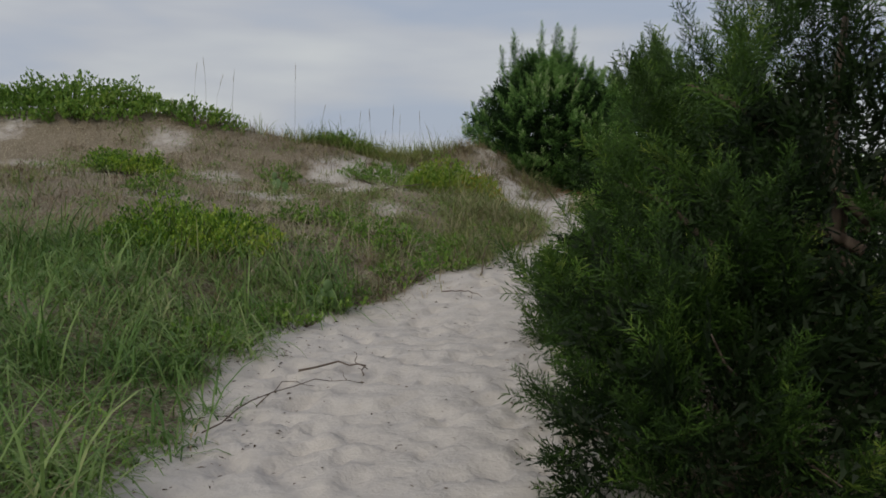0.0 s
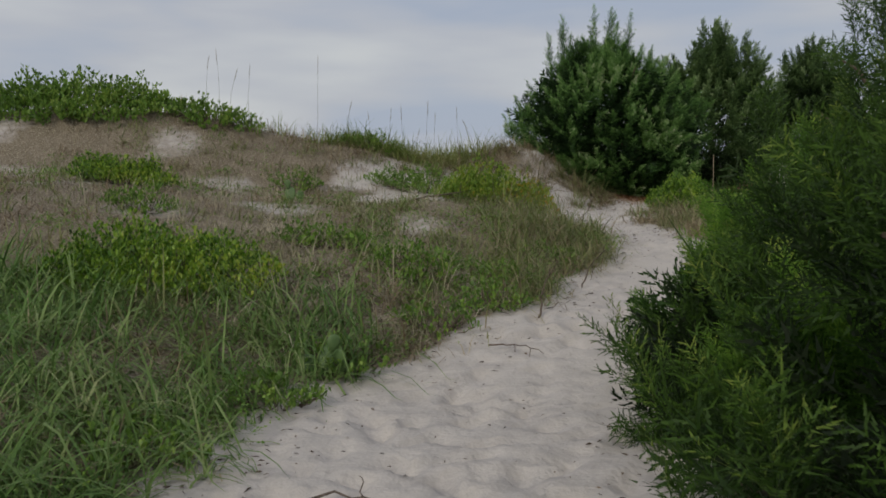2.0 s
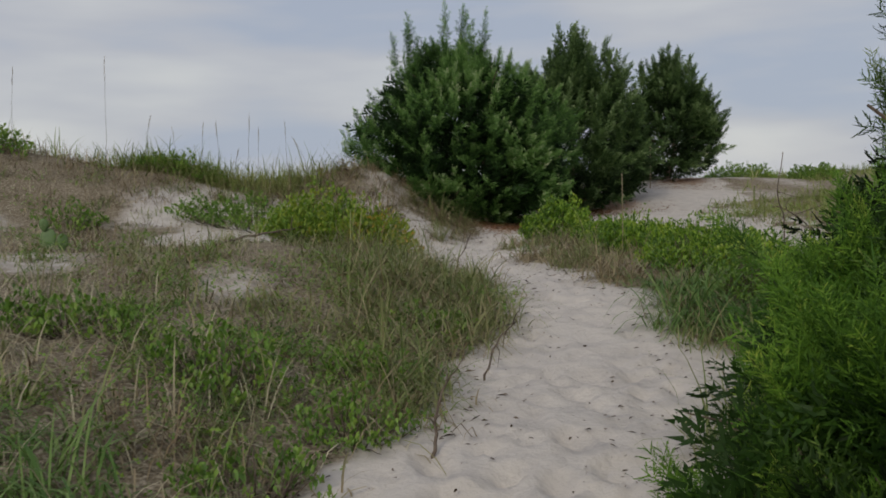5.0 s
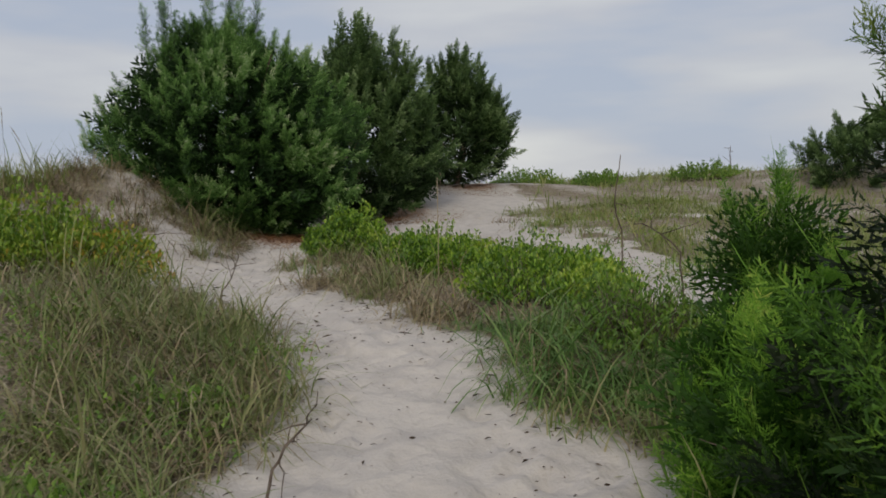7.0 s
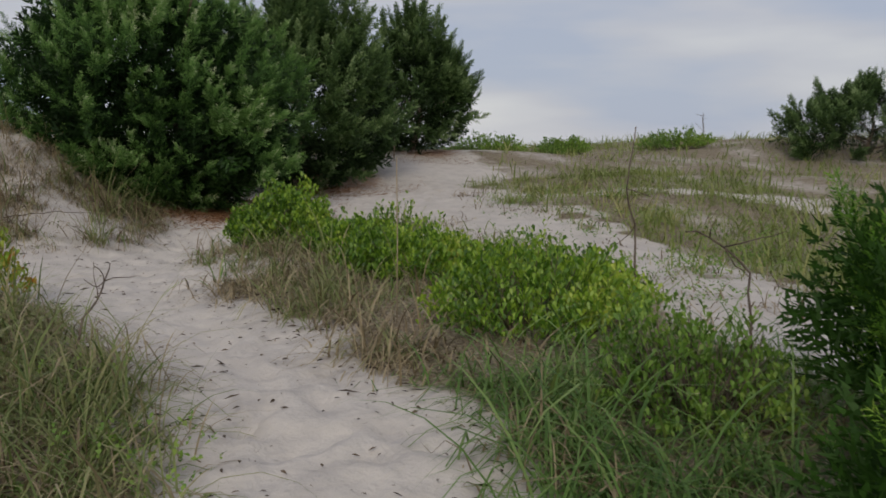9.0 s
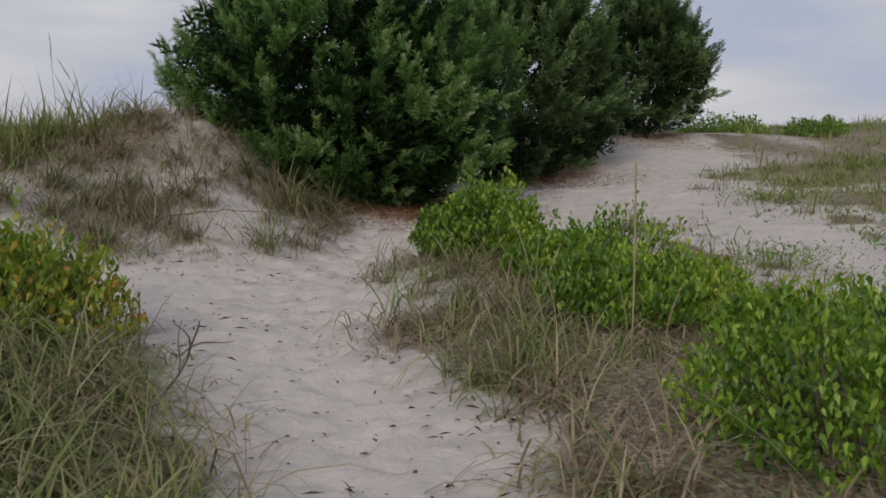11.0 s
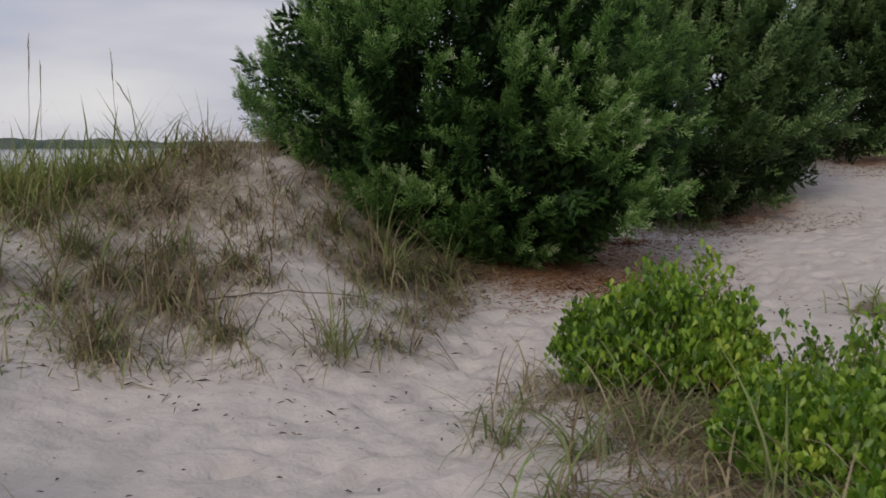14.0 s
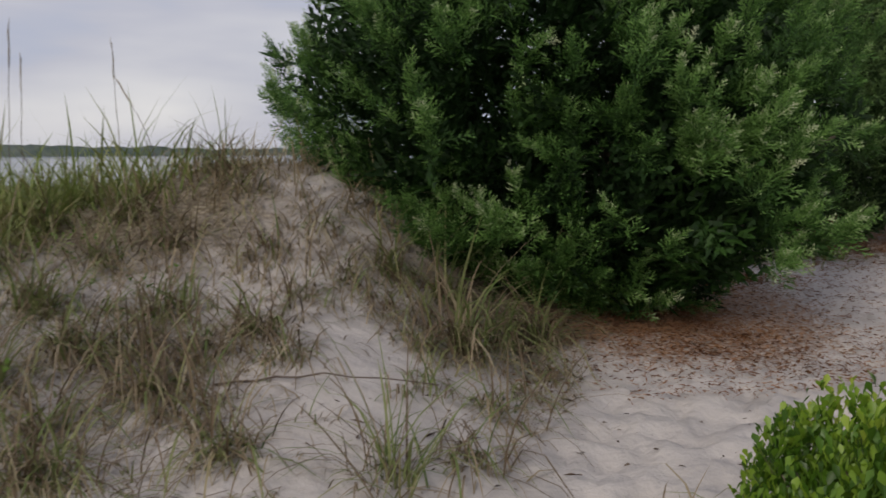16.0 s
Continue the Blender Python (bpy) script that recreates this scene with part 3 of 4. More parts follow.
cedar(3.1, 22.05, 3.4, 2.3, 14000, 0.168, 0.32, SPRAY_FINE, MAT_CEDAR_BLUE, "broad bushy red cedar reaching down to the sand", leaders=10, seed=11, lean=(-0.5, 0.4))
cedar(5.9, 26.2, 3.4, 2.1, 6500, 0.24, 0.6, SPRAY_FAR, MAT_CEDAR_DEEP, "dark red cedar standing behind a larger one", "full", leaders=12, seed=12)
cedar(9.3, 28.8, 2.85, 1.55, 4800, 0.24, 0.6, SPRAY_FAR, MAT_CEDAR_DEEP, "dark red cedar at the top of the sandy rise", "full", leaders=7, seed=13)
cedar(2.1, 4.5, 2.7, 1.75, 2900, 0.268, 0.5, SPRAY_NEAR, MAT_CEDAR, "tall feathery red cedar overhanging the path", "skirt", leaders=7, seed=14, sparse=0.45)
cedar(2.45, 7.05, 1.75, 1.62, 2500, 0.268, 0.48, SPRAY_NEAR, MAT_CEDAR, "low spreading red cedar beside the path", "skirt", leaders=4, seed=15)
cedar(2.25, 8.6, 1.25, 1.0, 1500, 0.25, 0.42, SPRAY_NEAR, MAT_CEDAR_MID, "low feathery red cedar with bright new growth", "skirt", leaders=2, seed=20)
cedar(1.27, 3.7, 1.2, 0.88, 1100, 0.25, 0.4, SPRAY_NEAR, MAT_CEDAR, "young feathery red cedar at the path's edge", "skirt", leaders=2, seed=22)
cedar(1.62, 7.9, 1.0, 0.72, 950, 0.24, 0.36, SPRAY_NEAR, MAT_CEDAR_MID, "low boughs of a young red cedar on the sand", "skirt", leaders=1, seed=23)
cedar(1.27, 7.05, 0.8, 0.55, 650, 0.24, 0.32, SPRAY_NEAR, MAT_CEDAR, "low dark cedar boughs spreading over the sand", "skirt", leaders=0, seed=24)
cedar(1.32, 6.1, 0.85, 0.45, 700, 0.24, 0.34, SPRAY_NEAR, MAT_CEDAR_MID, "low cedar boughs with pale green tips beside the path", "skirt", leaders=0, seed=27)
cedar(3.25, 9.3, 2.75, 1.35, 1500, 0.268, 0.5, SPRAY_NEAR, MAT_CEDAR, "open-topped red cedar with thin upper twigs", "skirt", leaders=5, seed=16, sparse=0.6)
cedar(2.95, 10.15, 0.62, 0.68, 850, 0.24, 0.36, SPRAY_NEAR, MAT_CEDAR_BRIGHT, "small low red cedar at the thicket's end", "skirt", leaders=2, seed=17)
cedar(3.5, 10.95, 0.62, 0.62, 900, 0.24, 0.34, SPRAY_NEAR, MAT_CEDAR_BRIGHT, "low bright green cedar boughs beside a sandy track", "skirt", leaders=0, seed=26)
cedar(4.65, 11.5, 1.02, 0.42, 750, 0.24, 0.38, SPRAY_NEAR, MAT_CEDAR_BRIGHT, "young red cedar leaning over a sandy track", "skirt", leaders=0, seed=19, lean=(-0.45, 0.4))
cedar(21.5, 26.5, 1.8, 3.0, 3200, 0.30, 0.5, SPRAY_FAR, MAT_CEDAR_DEEP, "wind-shaped cedar far across the plain", "skirt", leaders=0, seed=18)


# ---- grasses ----
def blades(x, y, length, lean=0.55, width=0.007, steps=4):
    """Curved tapering blades rooted at x, y, that stand, arch or lie over."""
    n = len(x)
    a = rng.uniform(0, 2 * np.pi, n)
    d = np.stack([np.cos(a), np.sin(a)], 1)
    s = np.stack([-d[:, 1], d[:, 0]], 1)
    tilt = np.abs(rng.normal(0.3, 0.35, n)) * (0.5 + lean)
    bend = rng.uniform(0.4, 2.6, n) * lean
    drift = rng.normal(0, 0.12, n)
    w = width * (0.55 + 0.7 * length) * rng.uniform(0.6, 1.3, n)
    hor, ver = np.zeros(n), land(x, y) - 0.015
    cols = []
    for k in range(steps + 1):
        f = k / steps
        cx, cy = x + d[:, 0] * hor + s[:, 0] * drift * hor, y + d[:, 1] * hor + s[:, 1] * drift * hor
        if k == steps:
            cols.append(np.stack([cx, cy, ver], 1))
        else:
            wk = w * (1 - 0.75 * f * f)
            for sg in (-1, 1):
                cols.append(np.stack([cx + sg * s[:, 0] * wk, cy + sg * s[:, 1] * wk, ver], 1))
        ang = np.minimum(tilt + bend * (f + 0.5 / steps), 2.3)
        hor, ver = hor + length / steps * np.sin(ang), ver + length / steps * np.cos(ang)
    v = np.stack(cols, 1)
    floor = land(v[:, -1, 0], v[:, -1, 1]) + 0.01
    v[:, -1, 2] = np.maximum(v[:, -1, 2], floor)
    m = v.shape[1]
    one = []
    for k in range(steps - 1):
        p = 2 * k
        one += [(p, p + 1, p + 3), (p, p + 3, p + 2)]
    p = 2 * (steps - 1)
    one.append((p, p + 1, p + 2))
    t = (np.array(one)[None] + (np.arange(n) * m)[:, None, None]).reshape(-1, 3)
    return v.reshape(-1, 3), t


def tufts(region, n_tufts, per, spread_r):
    """Blade roots gathered in tufts; region gives a chance from 0 to 1."""
    (xa, xb, ya, yb), chance = region
    x, y = rng.uniform(xa, xb, n_tufts * 3), rng.uniform(ya, yb, n_tufts * 3)
    ok = rng.random(len(x)) < chance(x, y)
    x, y = x[ok][:n_tufts], y[ok][:n_tufts]
    k = len(x)
    bx = np.repeat(x, per) + rng.normal(0, spread_r, k * per)
    by = np.repeat(y, per) + rng.normal(0, spread_r, k * per)
    vigour = np.repeat(rng.uniform(0.35, 1.3, k), per)
    return bx, by, vigour


def grass(name, region, n_tufts, per, spread_r, length, mat, label, lean=0.55, width=0.007, steps=4):
    x, y, vig = tufts(region, n_tufts, per, spread_r)
    v, t = blades(x, y, length * vig * rng.uniform(0.4, 1.15, len(x)), lean, width, steps)
    ob = part_np(name, v, t, mat)
    tagged(ob, label, "grass", kind="stuff")
    return ob


rng = np.random.default_rng(21)
off_path = lambda x, y: smooth_step(-0.08, 0.3, sand_edge(x, y))
near_left = lambda x, y: off_path(x, y) * (x < np.interp(y, [0, 7, 9.5, 13, 17], [-0.5, -0.5, 0.3, 1.6, 1.2]))
green_band = lambda x, y: near_left(x, y) * np.maximum(smooth_step(10.6, 8.6, y + 0.35 * (x + 2)), smooth_step(2.2, 0.6, sand_edge(x, y)))
clumpy = lambda x, y: 0.25 + 0.75 * smooth_step(-0.5, 0.4, np.sin(2.3 * x + 1.1 * np.sin(1.9 * y)) * np.sin(2.1 * y + 0.9 * np.sin(2.7 * x)))
patchy = lambda x, y: smooth_step(-0.25, 0.45, np.sin(4.1 * x + 1.7 * np.sin(3.3 * y)) * np.sin(3.7 * y + 1.3 * np.sin(4.7 * x)))
grass("dune_grass", ((-4.8, -0.9, 2.6, 9.8), lambda x, y: green_band(x, y) * clumpy(x, y)), 1350, 18, 0.07, 0.62, MAT_LUSH, "long green dune grass arching over the path's edge", 1.75, 0.0066, 5)
grass("dune_grass", ((-5.0, 1.8, 8.0, 15.6), lambda x, y: green_band(x, y) * patchy(x, y)), 560, 18, 0.07, 0.44, MAT_GRASS, "green and straw dune grass on the slope", 1.5, 0.006)
grass("dry_grass", ((-4.8, 1.2, 3.0, 12.0), lambda x, y: near_left(x, y) * (0.2 + 0.8 * patchy(y, x))), 400, 13, 0.09, 0.36, MAT_DRY, "straw-coloured dead blades among green grass", 1.9, 0.005)
grass("dry_grass", ((-9.0, 1.2, 6.0, 21.5), lambda x, y: near_left(x, y) * (0.15 + 0.85 * thatch_at(x, y)) * patchy(x, y)), 900, 34, 0.12, 0.32, MAT_BROWN, "brown dry dune grass and thatch", 1.7, 0.006, 3)
grass("dry_grass", ((-8.5, 0.6, 10.5, 20.6), lambda x, y: near_left(x, y) * (0.1 + 0.9 * thatch_at(x, y)) * (0.15 + 0.85 * patchy(x + 2, y))), 900, 20, 0.10, 0.24, MAT_PALE, "pale bleached grass matted on the dry slope", 1.9, 0.004, 3)
grass("dune_grass", ((-2.4, 0.6, 10.0, 15.2), lambda x, y: near_left(x, y) * patchy(x, y + 1)), 190, 26, 0.08, 0.42, MAT_GRASS, "tangled green and straw grass on the slope's shoulder", 1.8, 0.0045, 5)
grass("dry_grass", ((-7.5, 1.0, 8.5, 19.5), lambda x, y: near_left(x, y) * (0.3 + 0.7 * patchy(x + 3, y + 1))), 420, 9, 0.10, 0.46, MAT_PALE, "thin pale standing stems on the dry slope", 0.8, 0.004, 3)
grass("dry_grass", ((-2.4, 0.7, 8.3, 12.6), lambda x, y: near_left(x, y) * (0.25 + 0.75 * patchy(x + 1, y + 1))), 150, 22, 0.09, 0.42, MAT_PALE, "pale straw grass bent over the slope", 1.9, 0.0048, 5)
grass("slope_herb", ((-7.0, 0.8, 9.5, 20.0), lambda x, y: near_left(x, y) * patchy(y + 3, x)), 640, 14, 0.08, 0.24, MAT_GRASS, "sparse green herbs over the dry slope", 1.0, 0.010, 3)
grass("dune_grass", ((2.2, 4.6, 11.2, 16.5), lambda x, y: off_path(x, y) * clumpy(x, y) * (1 - 0.93 * smooth_step(13.0, 14.0, y))), 250, 26, 0.07, 0.6, MAT_LUSH, "dense green grass between two sandy tracks", 2.5, 0.0048, 5)
grass("dune_grass", ((2.2, 3.4, 14.4, 18.6), lambda x, y: off_path(x, y) * clumpy(1.5 * x, 1.5 * y)), 70, 24, 0.055, 0.48, MAT_GRASS, "grey-green tufts spilling over the sand", 1.8, 0.0048, 5)
grass("dry_grass", ((2.2, 3.6, 14.0, 18.8), lambda x, y: off_path(x, y)), 80, 16, 0.09, 0.42, MAT_BROWN, "long straw blades arching under the shrubs", 1.8, 0.0045, 5)
grass("dry_grass", ((2.2, 4.8, 11.2, 17.6), lambda x, y: off_path(x, y)), 260, 12, 0.09, 0.36, MAT_DRY, "straw grass between two sandy tracks", 1.6)
grass("dune_grass", ((0.2, 1.9, 9.8, 15.4), lambda x, y: off_path(x, y)), 300, 20, 0.07, 0.54, MAT_GRASS, "tall green and straw grass beside the path", 1.4, 0.0048, 5)
grass("dry_grass", ((0.2, 1.9, 9.8, 15.4), lambda x, y: off_path(x, y)), 260, 15, 0.08, 0.5, MAT_DRY, "straw grass beside the path", 1.6, 0.0045, 5)
grass("dune_grass", ((1.7, 3.2, 9.3, 11.6), lambda x, y: off_path(x, y)), 130, 16, 0.08, 0.42, MAT_GRASS, "green grass at the foot of the cedars", 1.1, 0.006)
# the bank's foot and the bulge of clean sand on its face stay bare
bank_on = lambda x, y: off_path(x, y) * (y > np.interp(x, [-1.0, -0.3, 0.4, 0.8, 1.3], [19.35, 19.15, 18.6, 18.35, 18.35])) * (1 - 0.85 * bump2(x, y, 1.55, 19.55, 0.33, 0.55))
grass("bank_grass", ((-3.0, 2.4, 18.2, 21.2), lambda x, y: bank_on(x, y) * patchy(1.3 * x, 1.3 * y)), 110, 9, 0.09, 0.22, MAT_BROWN, "dry brown grass on the sandy bank", 1.8, 0.005)
grass("bank_grass", ((-3.6, 0.9, 19.6, 21.0), lambda x, y: 0.3 + 0.7 * patchy(x, y)), 130, 16, 0.08, 0.3, MAT_DRY, "tangled straw grass on the top of the bank", 1.6, 0.005)
grass("bank_grass", ((0.0, 1.6, 21.0, 22.3), lambda x, y: x * 0 + 1.0), 90, 12, 0.07, 0.4, MAT_DRY, "dry grass on the hump beside the cedar", 0.9, 0.006)
grass("bank_grass", ((0.1, 1.7, 20.0, 21.3), lambda x, y: 0.35 + 0.65 * patchy(2 * x, 2 * y)), 75, 16, 0.07, 0.27, MAT_DRY, "short straw grass on the face of the hump", 1.8, 0.0045)
grass("ridge_grass", ((-3.2, -0.4, 20.3, 22.2), lambda x, y: x * 0 + 0.9), 620, 14, 0.09, 0.52, MAT_FIELD, "tall thin grass along the crest of the dune", 0.8, 0.006)
grass("ridge_grass", ((-9.0, 1.0, 19.8, 22.2), lambda x, y: x * 0 + 0.9), 400, 7, 0.08, 0.36, MAT_DRY, "thin grass along the crest of the dune", 0.6)
grass("marsh_grass", ((-26.0, 1.0, 21.6, 60.0), lambda x, y: smooth_step(21.5, 24.0, y + 1.2 * smooth_step(0.0, -2.0, x))), 3200, 5, 0.2, 0.52, MAT_FIELD, "tall yellow-green grass behind the dune", 0.4, 0.02, 3)
grass("marsh_grass", ((-7.0, 0.2, 20.8, 27.0), lambda x, y: x * 0 + 0.9), 1300, 9, 0.12, 0.62, MAT_FIELD, "green dune grass behind the crest", 0.6, 0.008, 3)
grass("plain_grass", ((5.0, 13.0, 12.5, 25.0), lambda x, y: off_path(x, y) * clumpy(1.2 * x, 1.2 * y)), 1900, 10, 0.11, 0.32, MAT_FIELD, "patchy straw and green grass on the sandy rise", 0.9, 0.009, 3)
grass("plain_grass", ((5.2, 12.5, 13.5, 24.0), lambda x, y: patchy(0.8 * x, 0.8 * y) * (y < 8.5 + 1.9 * x)), 240, 18, 0.13, 0.24, MAT_BROWN, "low brown herbs scattered over the sandy rise", 1.5, 0.008, 3)
grass("plain_grass", ((7.0, 36.0, 12.0, 44.0), lambda x, y: off_path(x, y) * thatch_at(x, y) * clumpy(0.5 * x, 0.5 * y)), 4200, 7, 0.2, 0.40, MAT_FIELD, "pale green and straw grass over the plain", 0.8, 0.014, 3)
island_edge = lambda x, y: off_path(x, y) * smooth_step(0.6, 0.15, sand_edge(x, y))
grass("dry_grass", ((2.2, 3.5, 11.6, 18.9), island_edge), 130, 22, 0.08, 0.42, MAT_DRY, "dead brown grass hanging over the island's sandy edge", 1.7, 0.0055)
grass("dune_grass", ((2.35, 3.2, 11.7, 13.0), lambda x, y: off_path(x, y)), 44, 44, 0.08, 0.7, MAT_LUSH, "big tussock of long arching blue-green grass", 2.5, 0.005, 5)


# thinner grass carries on over the dunes to both sides
grass("dune_grass", ((-11.0, -0.9, -7.0, 11.0), lambda x, y: near_left(x, y) * clumpy(x, y) * smooth_step(-11.0, -6.0, x) * smooth_step(-7.0, 0.0, y) * np.where((x > -4.8) & (y > 2.6), 0.0, 1.0)), 1300, 10, 0.12, 0.45, MAT_LUSH, "green dune grass spreading over the low ground", 1.4, 0.009, 3)
grass("dry_grass", ((2.0, 17.0, -7.0, 13.0), lambda x, y: off_path(x, y) * clumpy(0.7 * x, 0.7 * y) * smooth_step(17.0, 11.0, x)), 1700, 9, 0.13, 0.34, MAT_FIELD, "straw and green grass over the sand behind the cedars", 1.3, 0.009, 3)


# ---- separate tussocks on the sand ----
def tussock(x, y, green, dead, length, lean, label, seed):
    global rng
    rng = np.random.default_rng(seed)
    z0 = float(land(x, y))
    top = new("grass_tussock")
    top.location = (x, y, z0)
    tagged(top, label, "grass")
    for part_name, count, mat, long, arch, wide in (("green_grass", green, MAT_GRASS, length, lean + 0.25, 0.0052), ("dead_grass", dead, MAT_BROWN, length * 0.95, lean + 0.5, 0.0045)):
        if count:
            count = int((1.7 if part_name == "green_grass" else 1.6) * count)
            r = 0.05 if part_name == "green_grass" else 0.09
            bx, by = x + rng.normal(0, r, count), y + rng.normal(0, r, count)
            v, t = blades(bx, by, 1.35 * long * rng.uniform(0.3, 1.15, count), arch, wide, 5)
            tagged(part_np(part_name, v - np.array([x, y, z0]), t, mat, top), kind="stuff")
    return top


BROWN = "sprawling brown clump of dead grass on pale sand"
MIXED = "tussock of green blades over dead straw on sand"
GREEN = "thin upright tuft of green grass on sand"
ARCHED = "tall arching green tuft at the cedar's foot"
for k, (tx, ty, tg, td, tl, tn, tt) in enumerate([
        (0.63, 19.3, 40, 150, 0.42, 1.3, BROWN), (0.44, 18.66, 50, 130, 0.40, 1.2, MIXED), (1.68, 18.78, 34, 34, 0.46, 0.55, GREEN), (1.07, 18.85, 46, 90, 0.36, 1.1, MIXED),
        (1.76, 19.5, 16, 26, 0.28, 0.8, MIXED), (1.97, 20.2, 60, 110, 0.62, 1.0, ARCHED), (2.42, 20.75, 52, 60, 0.60, 1.1, ARCHED), (1.55, 20.7, 44, 60, 0.50, 1.2, ARCHED),
        (0.96, 19.8, 40, 150, 0.40, 1.4, BROWN), (2.4, 20.2, 12, 90, 0.30, 1.5, BROWN), (2.12, 19.55, 24, 80, 0.40, 1.4, MIXED), (1.34, 19.05, 6, 22, 0.16, 1.2, BROWN),
        (0.2, 19.55, 44, 140, 0.44, 1.3, BROWN), (1.6, 20.3, 10, 90, 0.30, 1.5, BROWN), (-0.1, 19.85, 60, 90, 0.46, 1.1, MIXED), (1.98, 19.05, 20, 70, 0.40, 1.5, MIXED),
        (0.5, 20.0, 44, 90, 0.42, 1.2, MIXED), (-0.45, 19.3, 60, 80, 0.44, 1.1, MIXED), (-0.9, 19.6, 60, 90, 0.46, 1.1, MIXED), (1.1, 20.2, 24, 90, 0.32, 1.4, BROWN),
        (-1.5, 19.5, 50, 60, 0.42, 1.1, MIXED), (-0.5, 20.2, 50, 60, 0.42, 1.0, MIXED), (2.2, 20.5, 30, 60, 0.45, 1.2, MIXED),
        (0.3, 20.6, 24, 120, 0.36, 1.4, BROWN), (0.0, 20.9, 40, 90, 0.40, 1.1, MIXED), (0.6, 21.15, 24, 100, 0.32, 1.3, BROWN), (0.85, 20.6, 16, 110, 0.34, 1.4, BROWN), (-0.45, 20.75, 50, 70, 0.42, 1.1, MIXED),
        (1.15, 20.85, 20, 90, 0.32, 1.3, BROWN), (0.35, 21.5, 30, 60, 0.42, 0.9, MIXED), (0.05, 20.4, 30, 90, 0.38, 1.3, BROWN), (-1.0, 20.1, 50, 60, 0.42, 1.1, MIXED), (1.35, 20.5, 20, 80, 0.34, 1.4, BROWN), (1.85, 20.75, 40, 60, 0.5, 1.1, ARCHED),
        (0.85, 19.1, 20, 110, 0.40, 1.3, BROWN), (0.3, 18.95, 30, 110, 0.42, 1.3, BROWN), (0.75, 19.55, 24, 110, 0.42, 1.4, BROWN), (0.0, 19.2, 40, 90, 0.44, 1.2, MIXED), (1.15, 19.5, 16, 90, 0.34, 1.4, BROWN), (0.45, 19.6, 24, 110, 0.42, 1.3, BROWN),
        (1.75, 20.0, 24, 90, 0.36, 1.4, MIXED), (2.3, 19.9, 10, 80, 0.30, 1.5, BROWN),
        (1.27, 18.5, 8, 40, 0.22, 1.5, BROWN), (0.8, 18.5, 10, 50, 0.26, 1.5, BROWN)]):
    tussock(tx, ty, tg, td, tl, tn, tt, 200 + k)
# and along the sandy island's edge
for k, (tx, ty, tg, td, tl, tn) in enumerate([(2.5, 17.55, 30, 30, 0.36, 1.2), (2.6, 16.75, 34, 30, 0.36, 1.2), (2.8, 17.2, 40, 20, 0.42, 1.2), (3.05, 16.0, 30, 30, 0.42, 1.3),
                                         (2.85, 15.2, 50, 40, 0.36, 1.3), (2.65, 14.6, 20, 50, 0.3, 1.4), (2.75, 13.6, 40, 60, 0.36, 1.4), (2.6, 17.95, 16, 40, 0.3, 1.5), (2.95, 16.65, 30, 90, 0.32, 1.5), (3.1, 17.35, 40, 80, 0.36, 1.4), (3.15, 15.75, 40, 80, 0.36, 1.4), (2.75, 16.2, 16, 50, 0.3, 1.5), (3.3, 16.5, 30, 20, 0.42, 1.3)]):
    tussock(tx, ty, tg, td, tl, tn, "grey-green tussock spilling over the island's sandy edge", 240 + k)


# ---- shrubs ----
def leaf_template():
    v = np.array([(0, 0, 0), (0.38, 0.26, 0.07), (0.45, 0, -0.01), (0.38, -0.26, 0.07), (0.8, 0.15, 0.0), (0.8, -0.15, 0.0), (1, 0, -0.08)], float)
    t = np.array([(0, 2, 1), (0, 3, 2), (1, 2, 4), (2, 3, 5), (2, 5, 4), (4, 5, 6)])
    return v, t


LEAF = leaf_template()
SPOON = (np.array([(0, 0, 0), (0.72, 0.24, 0.06), (0.7, 0, -0.02), (0.72, -0.24, 0.06), (1, 0, -0.03)], float), np.array([(0, 2, 1), (0, 3, 2), (1, 2, 4), (2, 3, 4)]))


